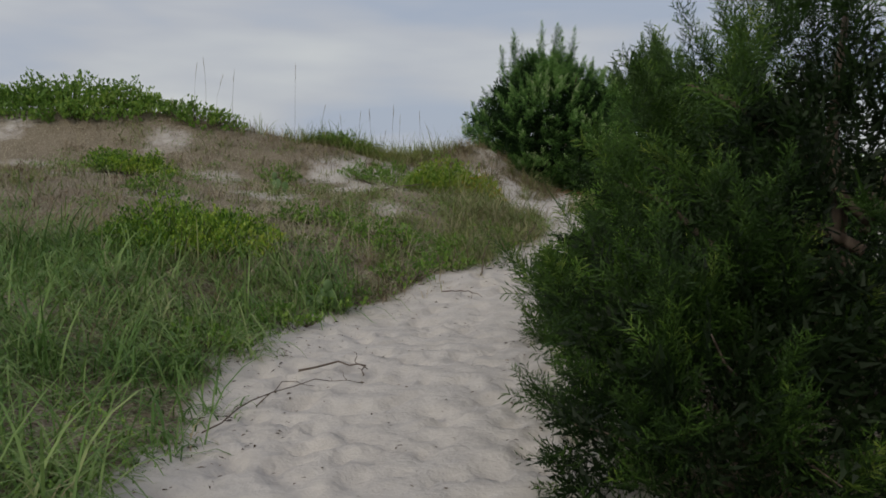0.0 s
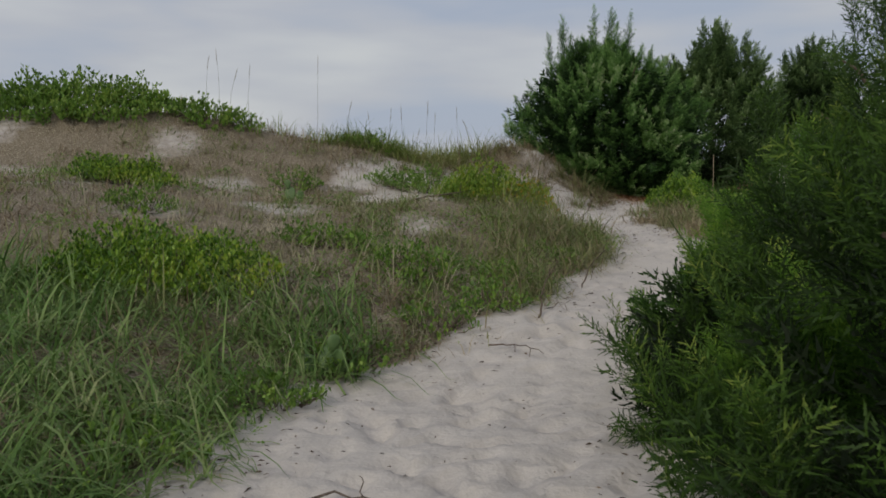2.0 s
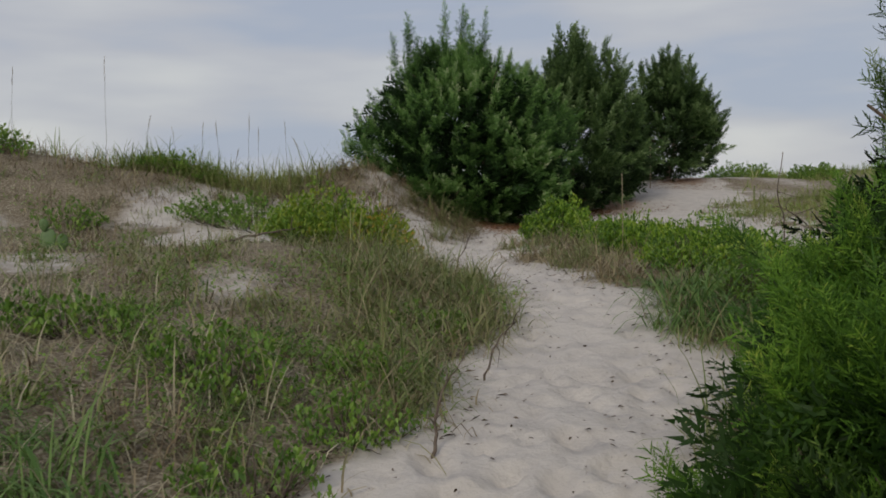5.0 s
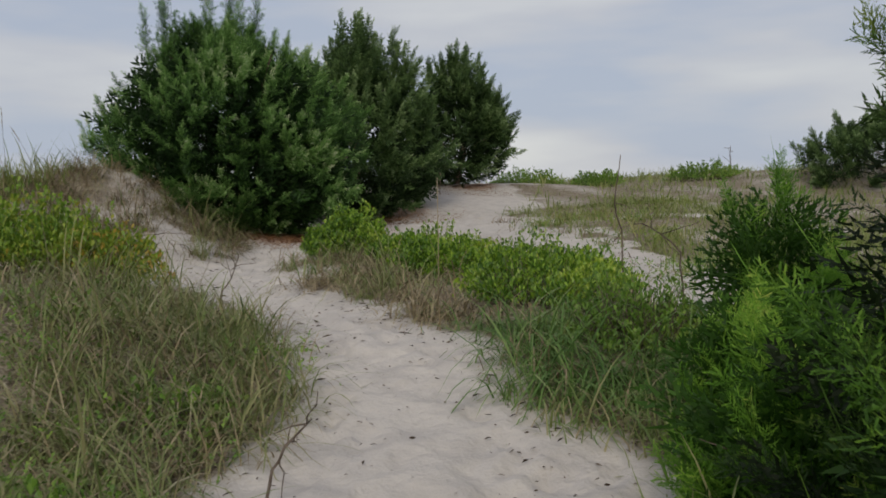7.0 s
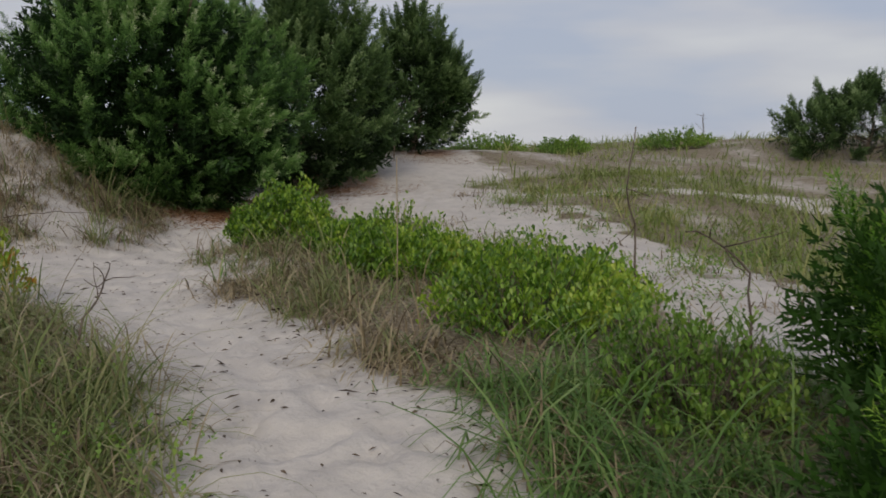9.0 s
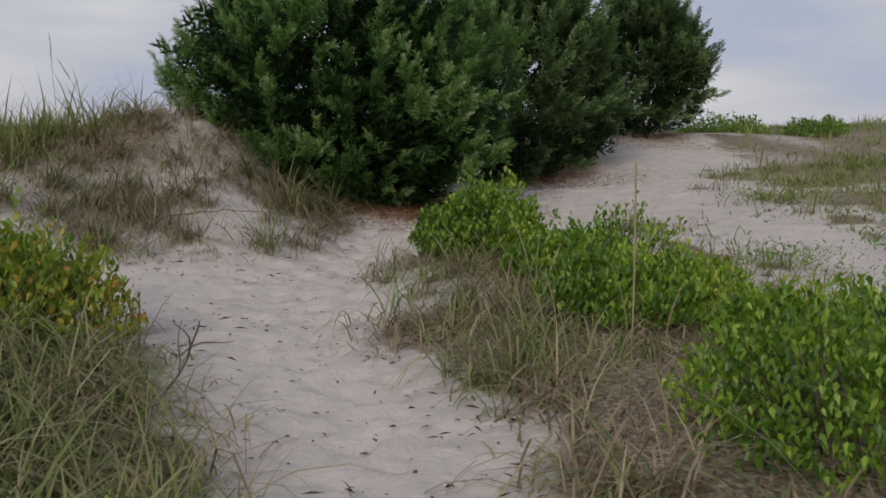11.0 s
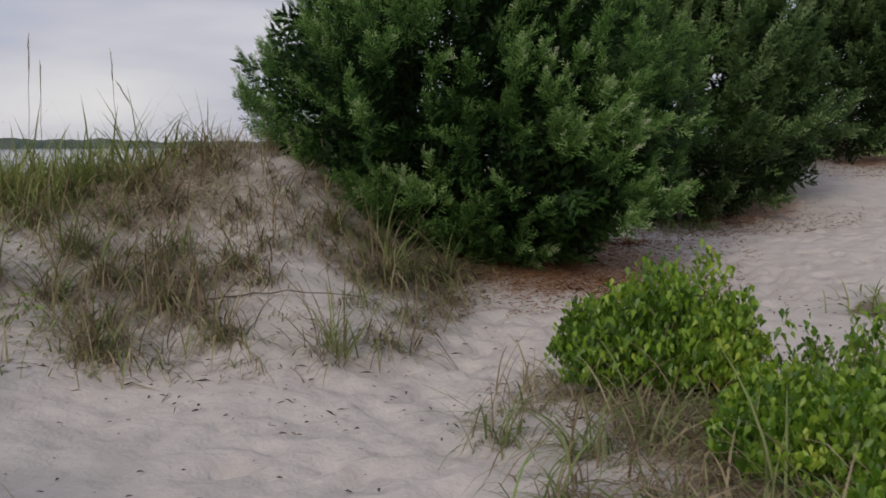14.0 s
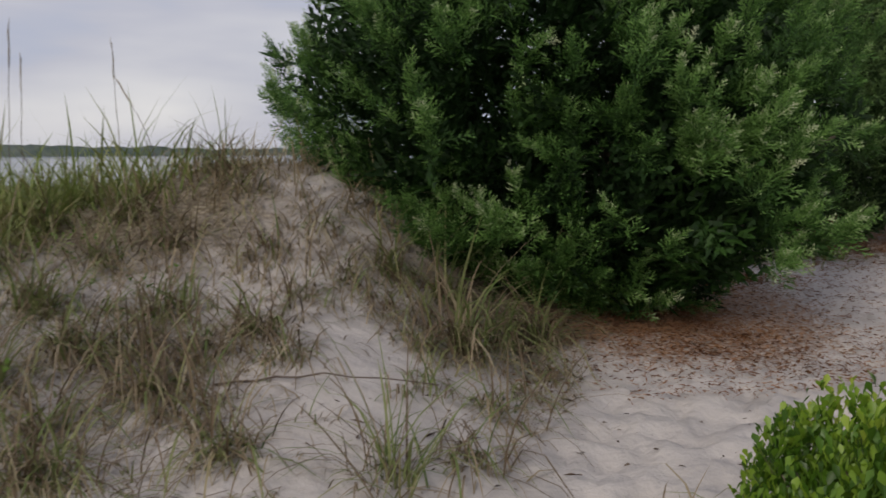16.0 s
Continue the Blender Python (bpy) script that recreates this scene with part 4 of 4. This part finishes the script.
def shrub(x, y, rx, ry, height, count, size, mat, label, name="shrub", turn=0.0, seed=1, upright=1.8):
    global rng
    rng = np.random.default_rng(seed)
    z0 = float(land(x, y))
    top = new(name)
    top.location = (x, y, z0)
    tagged(top, label, "shrub")
    ct, st = math.cos(turn), math.sin(turn)
    stems = max(14, count // 11)
    r = np.sqrt(rng.random(stems))
    a = rng.uniform(0, 2 * np.pi, stems)
    ex, ey = r * rx * np.cos(a), r * ry * np.sin(a)
    ex, ey = ex * ct - ey * st, ex * st + ey * ct
    hz = height * np.sqrt(np.clip(1.05 - r ** 2.2, 0.08, 1)) * rng.uniform(0.55, 1.12, stems) * (1 + 0.3 * np.sin(5.3 * ex + seed) * np.sin(6.1 * ey + 1) + 0.15 * np.sin(11 * ex) * np.sin(9 * ey + seed))
    gz = land(x + ex, y + ey) - z0
    tips = np.stack([ex, ey, gz + hz], 1)
    roots = np.stack([ex * 0.55, ey * 0.55, land(x + ex * 0.55, y + ey * 0.55) - z0], 1)
    pieces = []
    for i in range(0, stems, max(1, stems // 120)):
        pieces.append(tube(wiggle(roots[i], roots[i] + (tips[i] - roots[i]) * 0.85, 4, 0.012), np.linspace(0.005, 0.0015, 4), 4))
    v, t = join(pieces)
    part_np("stem_thicket", v, t, MAT_TWIG, top)
    # leaves stand in whorls at the ends of the stems, thinner further down
    pick = np.arange(count) % stems
    f = 1 - 0.8 * rng.random(count) ** 1.9
    org = roots[pick] + (tips[pick] - roots[pick]) * f[:, None] + rng.normal(0, 0.012, (count, 3))
    side = rng.uniform(0, 2 * np.pi, count)
    dirs = np.stack([np.cos(side), np.sin(side), rng.normal(upright, 0.4, count)], 1)
    v, t = spread(*SPOON, aim(org, dirs, size * rng.uniform(0.65, 1.25, count), rng.uniform(-0.8, 0.8, count)))
    part_np("foliage", v, t, mat, top, "small oval leaves")
    return top


shrub(3.38, 18.25, 0.58, 0.6, 0.52, 11500, 0.05, MAT_SHRUB, "bright green leafy shrub beside the sandy path", seed=31)
shrub(3.8, 17.05, 0.55, 0.75, 0.27, 11000, 0.048, MAT_SHRUB, "bright green leafy shrub among grass", turn=-0.6, seed=32)
shrub(3.75, 15.85, 0.65, 0.65, 0.29, 10500, 0.046, MAT_SHRUB, "bright green leafy shrub on the sandy island", seed=48)
shrub(4.3, 14.7, 0.75, 0.7, 0.3, 5000, 0.056, MAT_SHRUB, "spreading green leafy shrub on the sandy island", seed=49)
shrub(3.6, 13.85, 0.62, 0.75, 0.38, 6500, 0.042, MAT_SHRUB, "low green leafy shrub among grass", seed=33)
shrub(0.16, 15.85, 0.98, 0.6, 0.56, 10500, 0.05, MAT_SHRUB_RED, "green leafy mat with some reddening leaves overhanging the slope's sandy shoulder", turn=-0.25, seed=34)
shrub(-2.7, 9.5, 1.05, 0.65, 0.42, 10500, 0.044, MAT_SHRUB, "low green shrub in the grass", seed=35)
shrub(-5.2, 15.2, 0.85, 0.5, 0.36, 6000, 0.05, MAT_SHRUB, "low green shrub on the dry slope", seed=36)
shrub(-8.3, 20.0, 2.6, 0.9, 0.62, 11000, 0.09, MAT_VINE, "dark green vines draped over a dune mound", "vine_mound", seed=37)
shrub(-5.3, 20.0, 1.1, 0.6, 0.4, 1800, 0.08, MAT_VINE, "low green vines on the dune crest", "vine_mound", seed=40)
shrub(-2.2, 20.6, 0.9, 0.5, 0.3, 1500, 0.06, MAT_VINE, "low shrub on the dune crest", seed=38)
shrub(-1.0, 18.1, 1.2, 0.5, 0.36, 3600, 0.05, MAT_VINE, "low shrub on the dune slope", turn=-0.3, seed=39)
shrub(12.7, 31.5, 1.3, 0.7, 0.5, 3200, 0.07, MAT_VINE, "low dark shrub on the plain's skyline", seed=41)
shrub(14.6, 30.6, 0.9, 0.5, 0.42, 3200, 0.07, MAT_VINE, "low dark shrub on the plain's skyline", seed=42)
shrub(17.6, 29.6, 1.4, 0.7, 0.5, 3200, 0.07, MAT_VINE, "low dark shrub on the plain's skyline", seed=43)


shrub(3.6, 12.45, 0.5, 0.45, 0.36, 2600, 0.04, MAT_VINE, "soft green leafy weed at the island's end", seed=53)
for wx, wy, wr, ws in ((-1.35, 7.7, 0.35, 61), (-1.0, 8.5, 0.4, 62), (-0.45, 9.35, 0.4, 63), (0.05, 10.0, 0.35, 64), (0.2, 10.9, 0.35, 65), (-1.75, 6.6, 0.4, 66), (0.75, 12.2, 0.35, 67)):
    shrub(wx, wy, wr, wr * 0.8, 0.2, 480, 0.04, MAT_VINE, "low leafy weed at the grassy path's edge", seed=ws)
shrub(-0.6, 10.6, 0.5, 0.4, 0.3, 800, 0.05, MAT_VINE, "low leafy weed in the grass", seed=46)
shrub(-1.6, 11.4, 0.6, 0.4, 0.25, 900, 0.05, MAT_VINE, "low leafy weed in the grass", seed=47)


shrub(4.45, 18.05, 0.75, 0.4, 0.5, 1300, 0.052, MAT_SHRUB, "open straggling shrub with few leaves on sand", seed=50)
shrub(-4.0, 12.6, 0.5, 0.4, 0.25, 700, 0.05, MAT_VINE, "low leafy weed on the dry slope", seed=51)
shrub(-3.2, 17.6, 0.6, 0.4, 0.28, 800, 0.05, MAT_VINE, "low leafy weed on the dry slope", seed=52)


# ---- creeping leaves over the slope ----
def creepers(region, patches, per, r, size, mat, label, seed):
    global rng
    rng = np.random.default_rng(seed)
    x, y, vig = tufts(region, patches, per, r)
    k = len(x)
    side = rng.uniform(0, 2 * np.pi, k)
    org = np.stack([x, y, land(x, y) + 0.02 + 0.16 * vig * rng.random(k) ** 1.3], 1)
    dirs = np.stack([np.cos(side), np.sin(side), rng.normal(0.7, 0.5, k)], 1)
    v, t = spread(LEAF[0], LEAF[1][[0, 1, 4, 5]], aim(org, dirs, size * rng.uniform(0.6, 1.3, k), rng.uniform(-0.8, 0.8, k)))
    tagged(part_np("creeping_leaves", v, t, mat), label, "ground cover", kind="stuff")


creepers(((-5.0, 1.0, 3.0, 11.5), lambda x, y: near_left(x, y) * patchy(x + 1, y + 2)), 170, 60, 0.12, 0.04, MAT_VINE, "small green creeping leaves among the grass", 301)
creepers(((5.0, 9.5, 13.0, 21.5), lambda x, y: patchy(0.9 * x + 1, 0.9 * y) * (y < 8.0 + 1.9 * x)), 60, 46, 0.16, 0.05, MAT_VINE, "small green plants on the sandy rise", 304)
creepers(((-1.6, 1.4, 9.5, 14.0), lambda x, y: near_left(x, y) * patchy(x, y + 2)), 70, 60, 0.12, 0.042, MAT_VINE, "small green leaves tangled in the path-side grass", 305)
creepers(((-7.5, 0.6, 12.0, 20.5), lambda x, y: near_left(x, y) * patchy(x + 1, y + 2)), 90, 40, 0.13, 0.05, MAT_VINE, "patches of low green leaves on the dry slope", 302)


# ---- tall seed stalks ----
def stalk(x, y, height, lean_x, lean_y, seed):
    global rng
    rng = np.random.default_rng(seed)
    z0 = float(land(x, y))
    ob = new("seed_stalk")
    ob.location = (x, y, z0)
    tagged(ob, "tall thin dry sea oat stalk on the dune", "grass stalk", group="dry seed stalks on the dune")
    f = np.linspace(0, 1, 8)
    pts = np.stack([lean_x * f ** 2, lean_y * f ** 2, -0.05 + height * f], 1) + rng.normal(0, 0.006, (8, 3))
    v, t = tube(pts, np.linspace(0.0035, 0.0018, 8), 5)
    part_np("stem", v, t, MAT_TWIG, ob)
    f = np.linspace(0.8, 1.03, 7)
    head = np.stack([lean_x * f ** 2, lean_y * f ** 2, -0.05 + height * f], 1) + rng.normal(0, 0.004, (7, 3))
    v, t = tube(head, np.array([0.0015, 0.004, 0.0035, 0.0045, 0.004, 0.003, 0.001]), 5)
    part_np("seed_head", v, t, MAT_DRY, ob)


for k, (sx, sy, sh, lx, ly) in enumerate([(-3.35, 20.6, 1.75, 0.03, 0), (-5.6, 20.5, 1.25, 0.1, 0), (-5.35, 20.7, 1.5, -0.08, 0.05), (-5.1, 20.4, 1.1, 0.2, 0),
                                         (-4.75, 20.6, 1.3, 0.05, 0), (-2.8, 20.9, 0.95, 0.1, 0), (-2.3, 20.8, 0.8, -0.05, 0), (-1.4, 20.8, 0.7, 0.1, 0),
                                         (-1.75, 22.2, 1.45, -0.05, 0), (-1.25, 22.0, 1.5, 0.06, 0), (-1.05, 21.8, 1.2, 0.02, 0), (-0.55, 22.3, 1.45, -0.04, 0),
                                         (-2.0, 21.7, 1.15, 0.04, 0), (-0.15, 22.0, 0.9, -0.3, 0)]):
    stalk(sx, sy, sh, lx, ly, 60 + k)


# ---- dead twigs, fallen and standing ----
def twig(x, y, points, radius, label, forks=2, seed=1):
    global rng
    rng = np.random.default_rng(seed)
    z0 = float(land(x, y))
    ob = new("dead_twig")
    ob.location = (x, y, z0)
    tagged(ob, label, "twig")
    p = np.array(points, float)
    f = np.linspace(0, 1, 10)
    q = np.stack([np.interp(f, np.linspace(0, 1, len(p)), p[:, i]) for i in range(3)], 1) + rng.normal(0, 0.008, (10, 3))
    v, t = tube(q, np.linspace(radius, radius * 0.4, 10), 6)
    part_np("stem", v, t, MAT_TWIG, ob, smooth=True)
    for k in range(forks):
        i = int(rng.integers(4, 9))
        d = rng.normal(0, 1, 3) * 0.1 + np.array([0, 0, 0.05])
        v, t = tube(wiggle(q[i], q[i] + d, 5, 0.01), np.linspace(radius * 0.5, radius * 0.2, 5), 5)
        part_np("branch", v, t, MAT_TWIG, ob, smooth=True)


twig(1.2, 14.15, [(0, 0, -0.05), (0.08, 0.1, 0.2), (0.2, 0.25, 0.32), (0.24, 0.28, 0.46)], 0.007, "bare forked dead twig leaning over the sand", 4, 81)
twig(4.95, 14.65, [(0, 0, -0.05), (-0.04, 0, 0.4), (-0.12, 0, 0.8), (-0.06, 0, 1.2)], 0.010, "tall bare dead stem among shrubs", 3, 82)
twig(4.1, 12.7, [(0, 0, -0.05), (0, 0, 0.35), (-0.03, 0, 0.55), (-0.2, 0.05, 0.68), (-0.32, 0.1, 0.72)], 0.008, "bent dead stem beside the sandy track", 3, 83)
twig(0.42, 9.75, [(0, 0, -0.03), (0.02, 0, 0.15), (0.08, 0.05, 0.38)], 0.010, "dead upright twig at the path's edge", 3, 84)
twig(0.9, 11.0, [(0, 0, -0.03), (0.1, 0.05, 0.2), (0.25, 0.1, 0.35)], 0.008, "dead twig leaning over the path", 4, 85)
twig(-0.95, 6.0, [(0, 0, 0.02), (0.25, 0.15, 0.06), (0.42, 0.05, 0.05), (0.44, -0.15, 0.015)], 0.008, "curved fallen root on the sand", 2, 86)
twig(-1.3, 5.0, [(0, -0.2, 0.02), (0.2, 0.2, 0.1), (0.5, 0.6, 0.14), (0.8, 0.8, 0.06)], 0.005, "long thin fallen stem at the path's edge", 2, 87)
twig(-1.1, 5.3, [(0, 0, 0.02), (0.12, 0.3, 0.09), (0.3, 0.45, 0.03)], 0.004, "thin fallen stem on the sand", 1, 88)
twig(0.0, 8.9, [(0, 0, 0.02), (0.2, -0.1, 0.06), (0.38, -0.2, 0.02)], 0.007, "short fallen twig on the sand", 2, 89)
twig(2.3, 15.6, [(0, 0, 0.02), (0.15, 0.05, 0.04), (0.32, 0.02, 0.02)], 0.006, "short fallen twig on the sand", 1, 90)
twig(0.9, 19.3, [(0, 0, 0.02), (0.4, 0.0, 0.05), (0.95, -0.02, 0.02)], 0.006, "straight fallen stem lying on the bank", 0, 91)
twig(-1.1, 15.1, [(0, 0, 0.03), (0.4, 0.2, 0.12), (0.85, 0.35, 0.16)], 0.016, "grey dead branch below a shrub", 1, 92)

twig(18.9, 30.0, [(0, 0, -0.05), (0.02, 0, 0.35), (-0.02, 0, 0.7), (0.0, 0, 1.0)], 0.016, "bare grey dead sapling on the plain's skyline", 9, 93)


# ---- prickly pears ----
def make_pad():
    m, n, l, b = material("cactus_pad", 0.55, 0.4)
    tc = n.new("ShaderNodeTexCoord")
    f = tex_noise(n, l, tc.outputs["Object"], 9.0, 4.0)
    r = ramp(n, [(0.3, (0.07, 0.13, 0.045)), (0.7, (0.13, 0.20, 0.075))])
    l.new(f, r.inputs["Fac"])
    l.new(r.outputs["Color"], b.inputs["Base Color"])
    return m


MAT_PAD = make_pad()


def prickly_pear(x, y, pads, label):
    z0 = float(land(x, y))
    ob = new("prickly_pear")
    ob.location = (x, y, z0)
    tagged(ob, label, "cactus")
    for px, pz, w, h, turn, tilt in pads:
        bm = bmesh.new()
        bmesh.ops.create_uvsphere(bm, u_segments=16, v_segments=10, radius=0.5)
        for q in bm.verts:
            taper = 0.75 + 0.3 * (q.co.z + 0.5)
            q.co = Vector((q.co.x * w * taper, q.co.y * 0.035, (q.co.z + 0.47) * h))
        me = bpy.data.meshes.new("pad")
        bm.to_mesh(me)
        bm.free()
        me.materials.append(MAT_PAD)
        for poly in me.polygons:
            poly.use_smooth = True
        pad = new("pad", me)
        pad.parent = ob
        pad.matrix_basis = pose(px, 0, pz, tilt, 0, turn)


prickly_pear(-1.1, 8.3, [(0, 0, 0.15, 0.21, 10, -18), (0.1, 0.02, 0.13, 0.18, -35, 12), (-0.1, 0, 0.14, 0.16, 40, -30), (0.04, 0.17, 0.1, 0.12, 20, 5)], "low green prickly pear beside the path")
prickly_pear(-2.75, 15.0, [(0, 0, 0.17, 0.24, 0, -8), (0.14, 0, 0.12, 0.18, 20, 5), (-0.03, 0.2, 0.1, 0.13, 10, 6)], "pale prickly pear standing on the dry slope")


# ---- thin stakes ----
def stake(x, y, height, radius, label, mat):
    ob = new("stake")
    ob.location = (x, y, float(land(x, y)))
    tagged(ob, label, "stake")
    v, t = tube([(0, 0, -0.1), (0.005, 0, height * 0.5), (0, 0, height * 0.97), (0, 0, height)], [radius, radius, radius, radius * 0.6], 8)
    part_np("shaft", v, t, mat, ob, smooth=True)


MAT_CANE = barky("dry_cane", (0.22, 0.17, 0.11), (0.42, 0.35, 0.25), 25.0)
MAT_WHITE = barky("weathered_white_paint", (0.45, 0.44, 0.42), (0.7, 0.69, 0.66), 12.0)
stake(2.97, 14.3, 0.97, 0.0035, "thin pale dry cane standing in a shrub", MAT_CANE)
stake(8.3, 27.4, 1.05, 0.011, "thin pale stake standing in the sand by a cedar", MAT_CANE)
stake(-6.5, 44.0, 1.0, 0.07, "short white marker post in the marsh grass", MAT_WHITE)
stake(-9.8, 43.0, 1.0, 0.07, "short white marker post in the marsh grass", MAT_WHITE)


# ---- litter: dead leaves, bits of stem and seed on the sand ----
def litter(count, lo, hi, size, label, edge, stretch):
    global rng
    rng = np.random.default_rng(count)
    x, y = rng.uniform(-2.5, 5.5, count * 5), rng.uniform(3.2, 21.5, count * 5)
    e = sand_edge(x, y)
    ok = (e > lo) & (e < hi) & (rng.random(len(x)) < np.where(e > edge, 1.0, 0.3))
    x, y = x[ok][:count], y[ok][:count]
    k = len(x)
    a = rng.uniform(0, 2 * np.pi, k)
    org = np.stack([x, y, land(x, y) + 0.008], 1)
    dirs = np.stack([np.cos(a), np.sin(a), rng.normal(0, 0.12, k)], 1)
    lv = LEAF[0] * np.array([1, stretch, 1.2])
    v, t = spread(lv, LEAF[1], aim(org, dirs, size * rng.uniform(0.4, 1.5, k), rng.uniform(-0.5, 0.5, k)))
    tagged(part_np("plant_litter", v, t, MAT_STRAW), label, "litter", kind="stuff")


litter(2400, -1.5, 0.2, 0.028, "dark dead leaf scraps scattered on sand", -0.5, 0.7)
litter(1000, -0.45, 0.5, 0.075, "dead straw and stem bits along the path's edge", -0.15, 0.045)


# ---- fallen cedar needles ----
def needle_drift(cx, cy, r_in, r_out, a_mid, a_wide, count, seed):
    global rng
    rng = np.random.default_rng(seed)
    a = a_mid + rng.normal(0, a_wide, count)
    r = r_in + (r_out - r_in) * rng.random(count) ** 1.4
    x, y = cx + r * np.cos(a), cy + r * np.sin(a)
    spin = rng.uniform(0, 2 * np.pi, count)
    org = np.stack([x, y, land(x, y) + rng.uniform(0.004, 0.02, count)], 1)
    dirs = np.stack([np.cos(spin), np.sin(spin), rng.normal(0, 0.2, count)], 1)
    v, t = spread(LEAF[0] * np.array([1, 0.16, 1]), LEAF[1][[0, 1, 4, 5]], aim(org, dirs, 0.07 * rng.uniform(0.4, 1.5, count), rng.uniform(-0.6, 0.6, count)))
    tagged(part_np("fallen_needles", v, t, MAT_RUST), "rust-brown fallen needles below a cedar", "litter", kind="stuff")


MAT_RUST = leafy("fallen_needle", [(0.0, (0.10, 0.045, 0.022)), (0.5, (0.24, 0.115, 0.06)), (1.0, (0.46, 0.28, 0.16))], 2.0, 0.0, 0.9, 0.1)
needle_drift(2.75, 22.45, 0.9, 2.5, -1.05, 0.45, 5200, 401)
needle_drift(5.9, 26.2, 0.8, 2.4, -1.4, 0.5, 3000, 402)
needle_drift(9.3, 28.8, 0.6, 1.9, -1.7, 0.6, 1500, 403)
needle_drift(4.35, 23.4, 0.1, 1.5, -0.8, 1.6, 2600, 404)
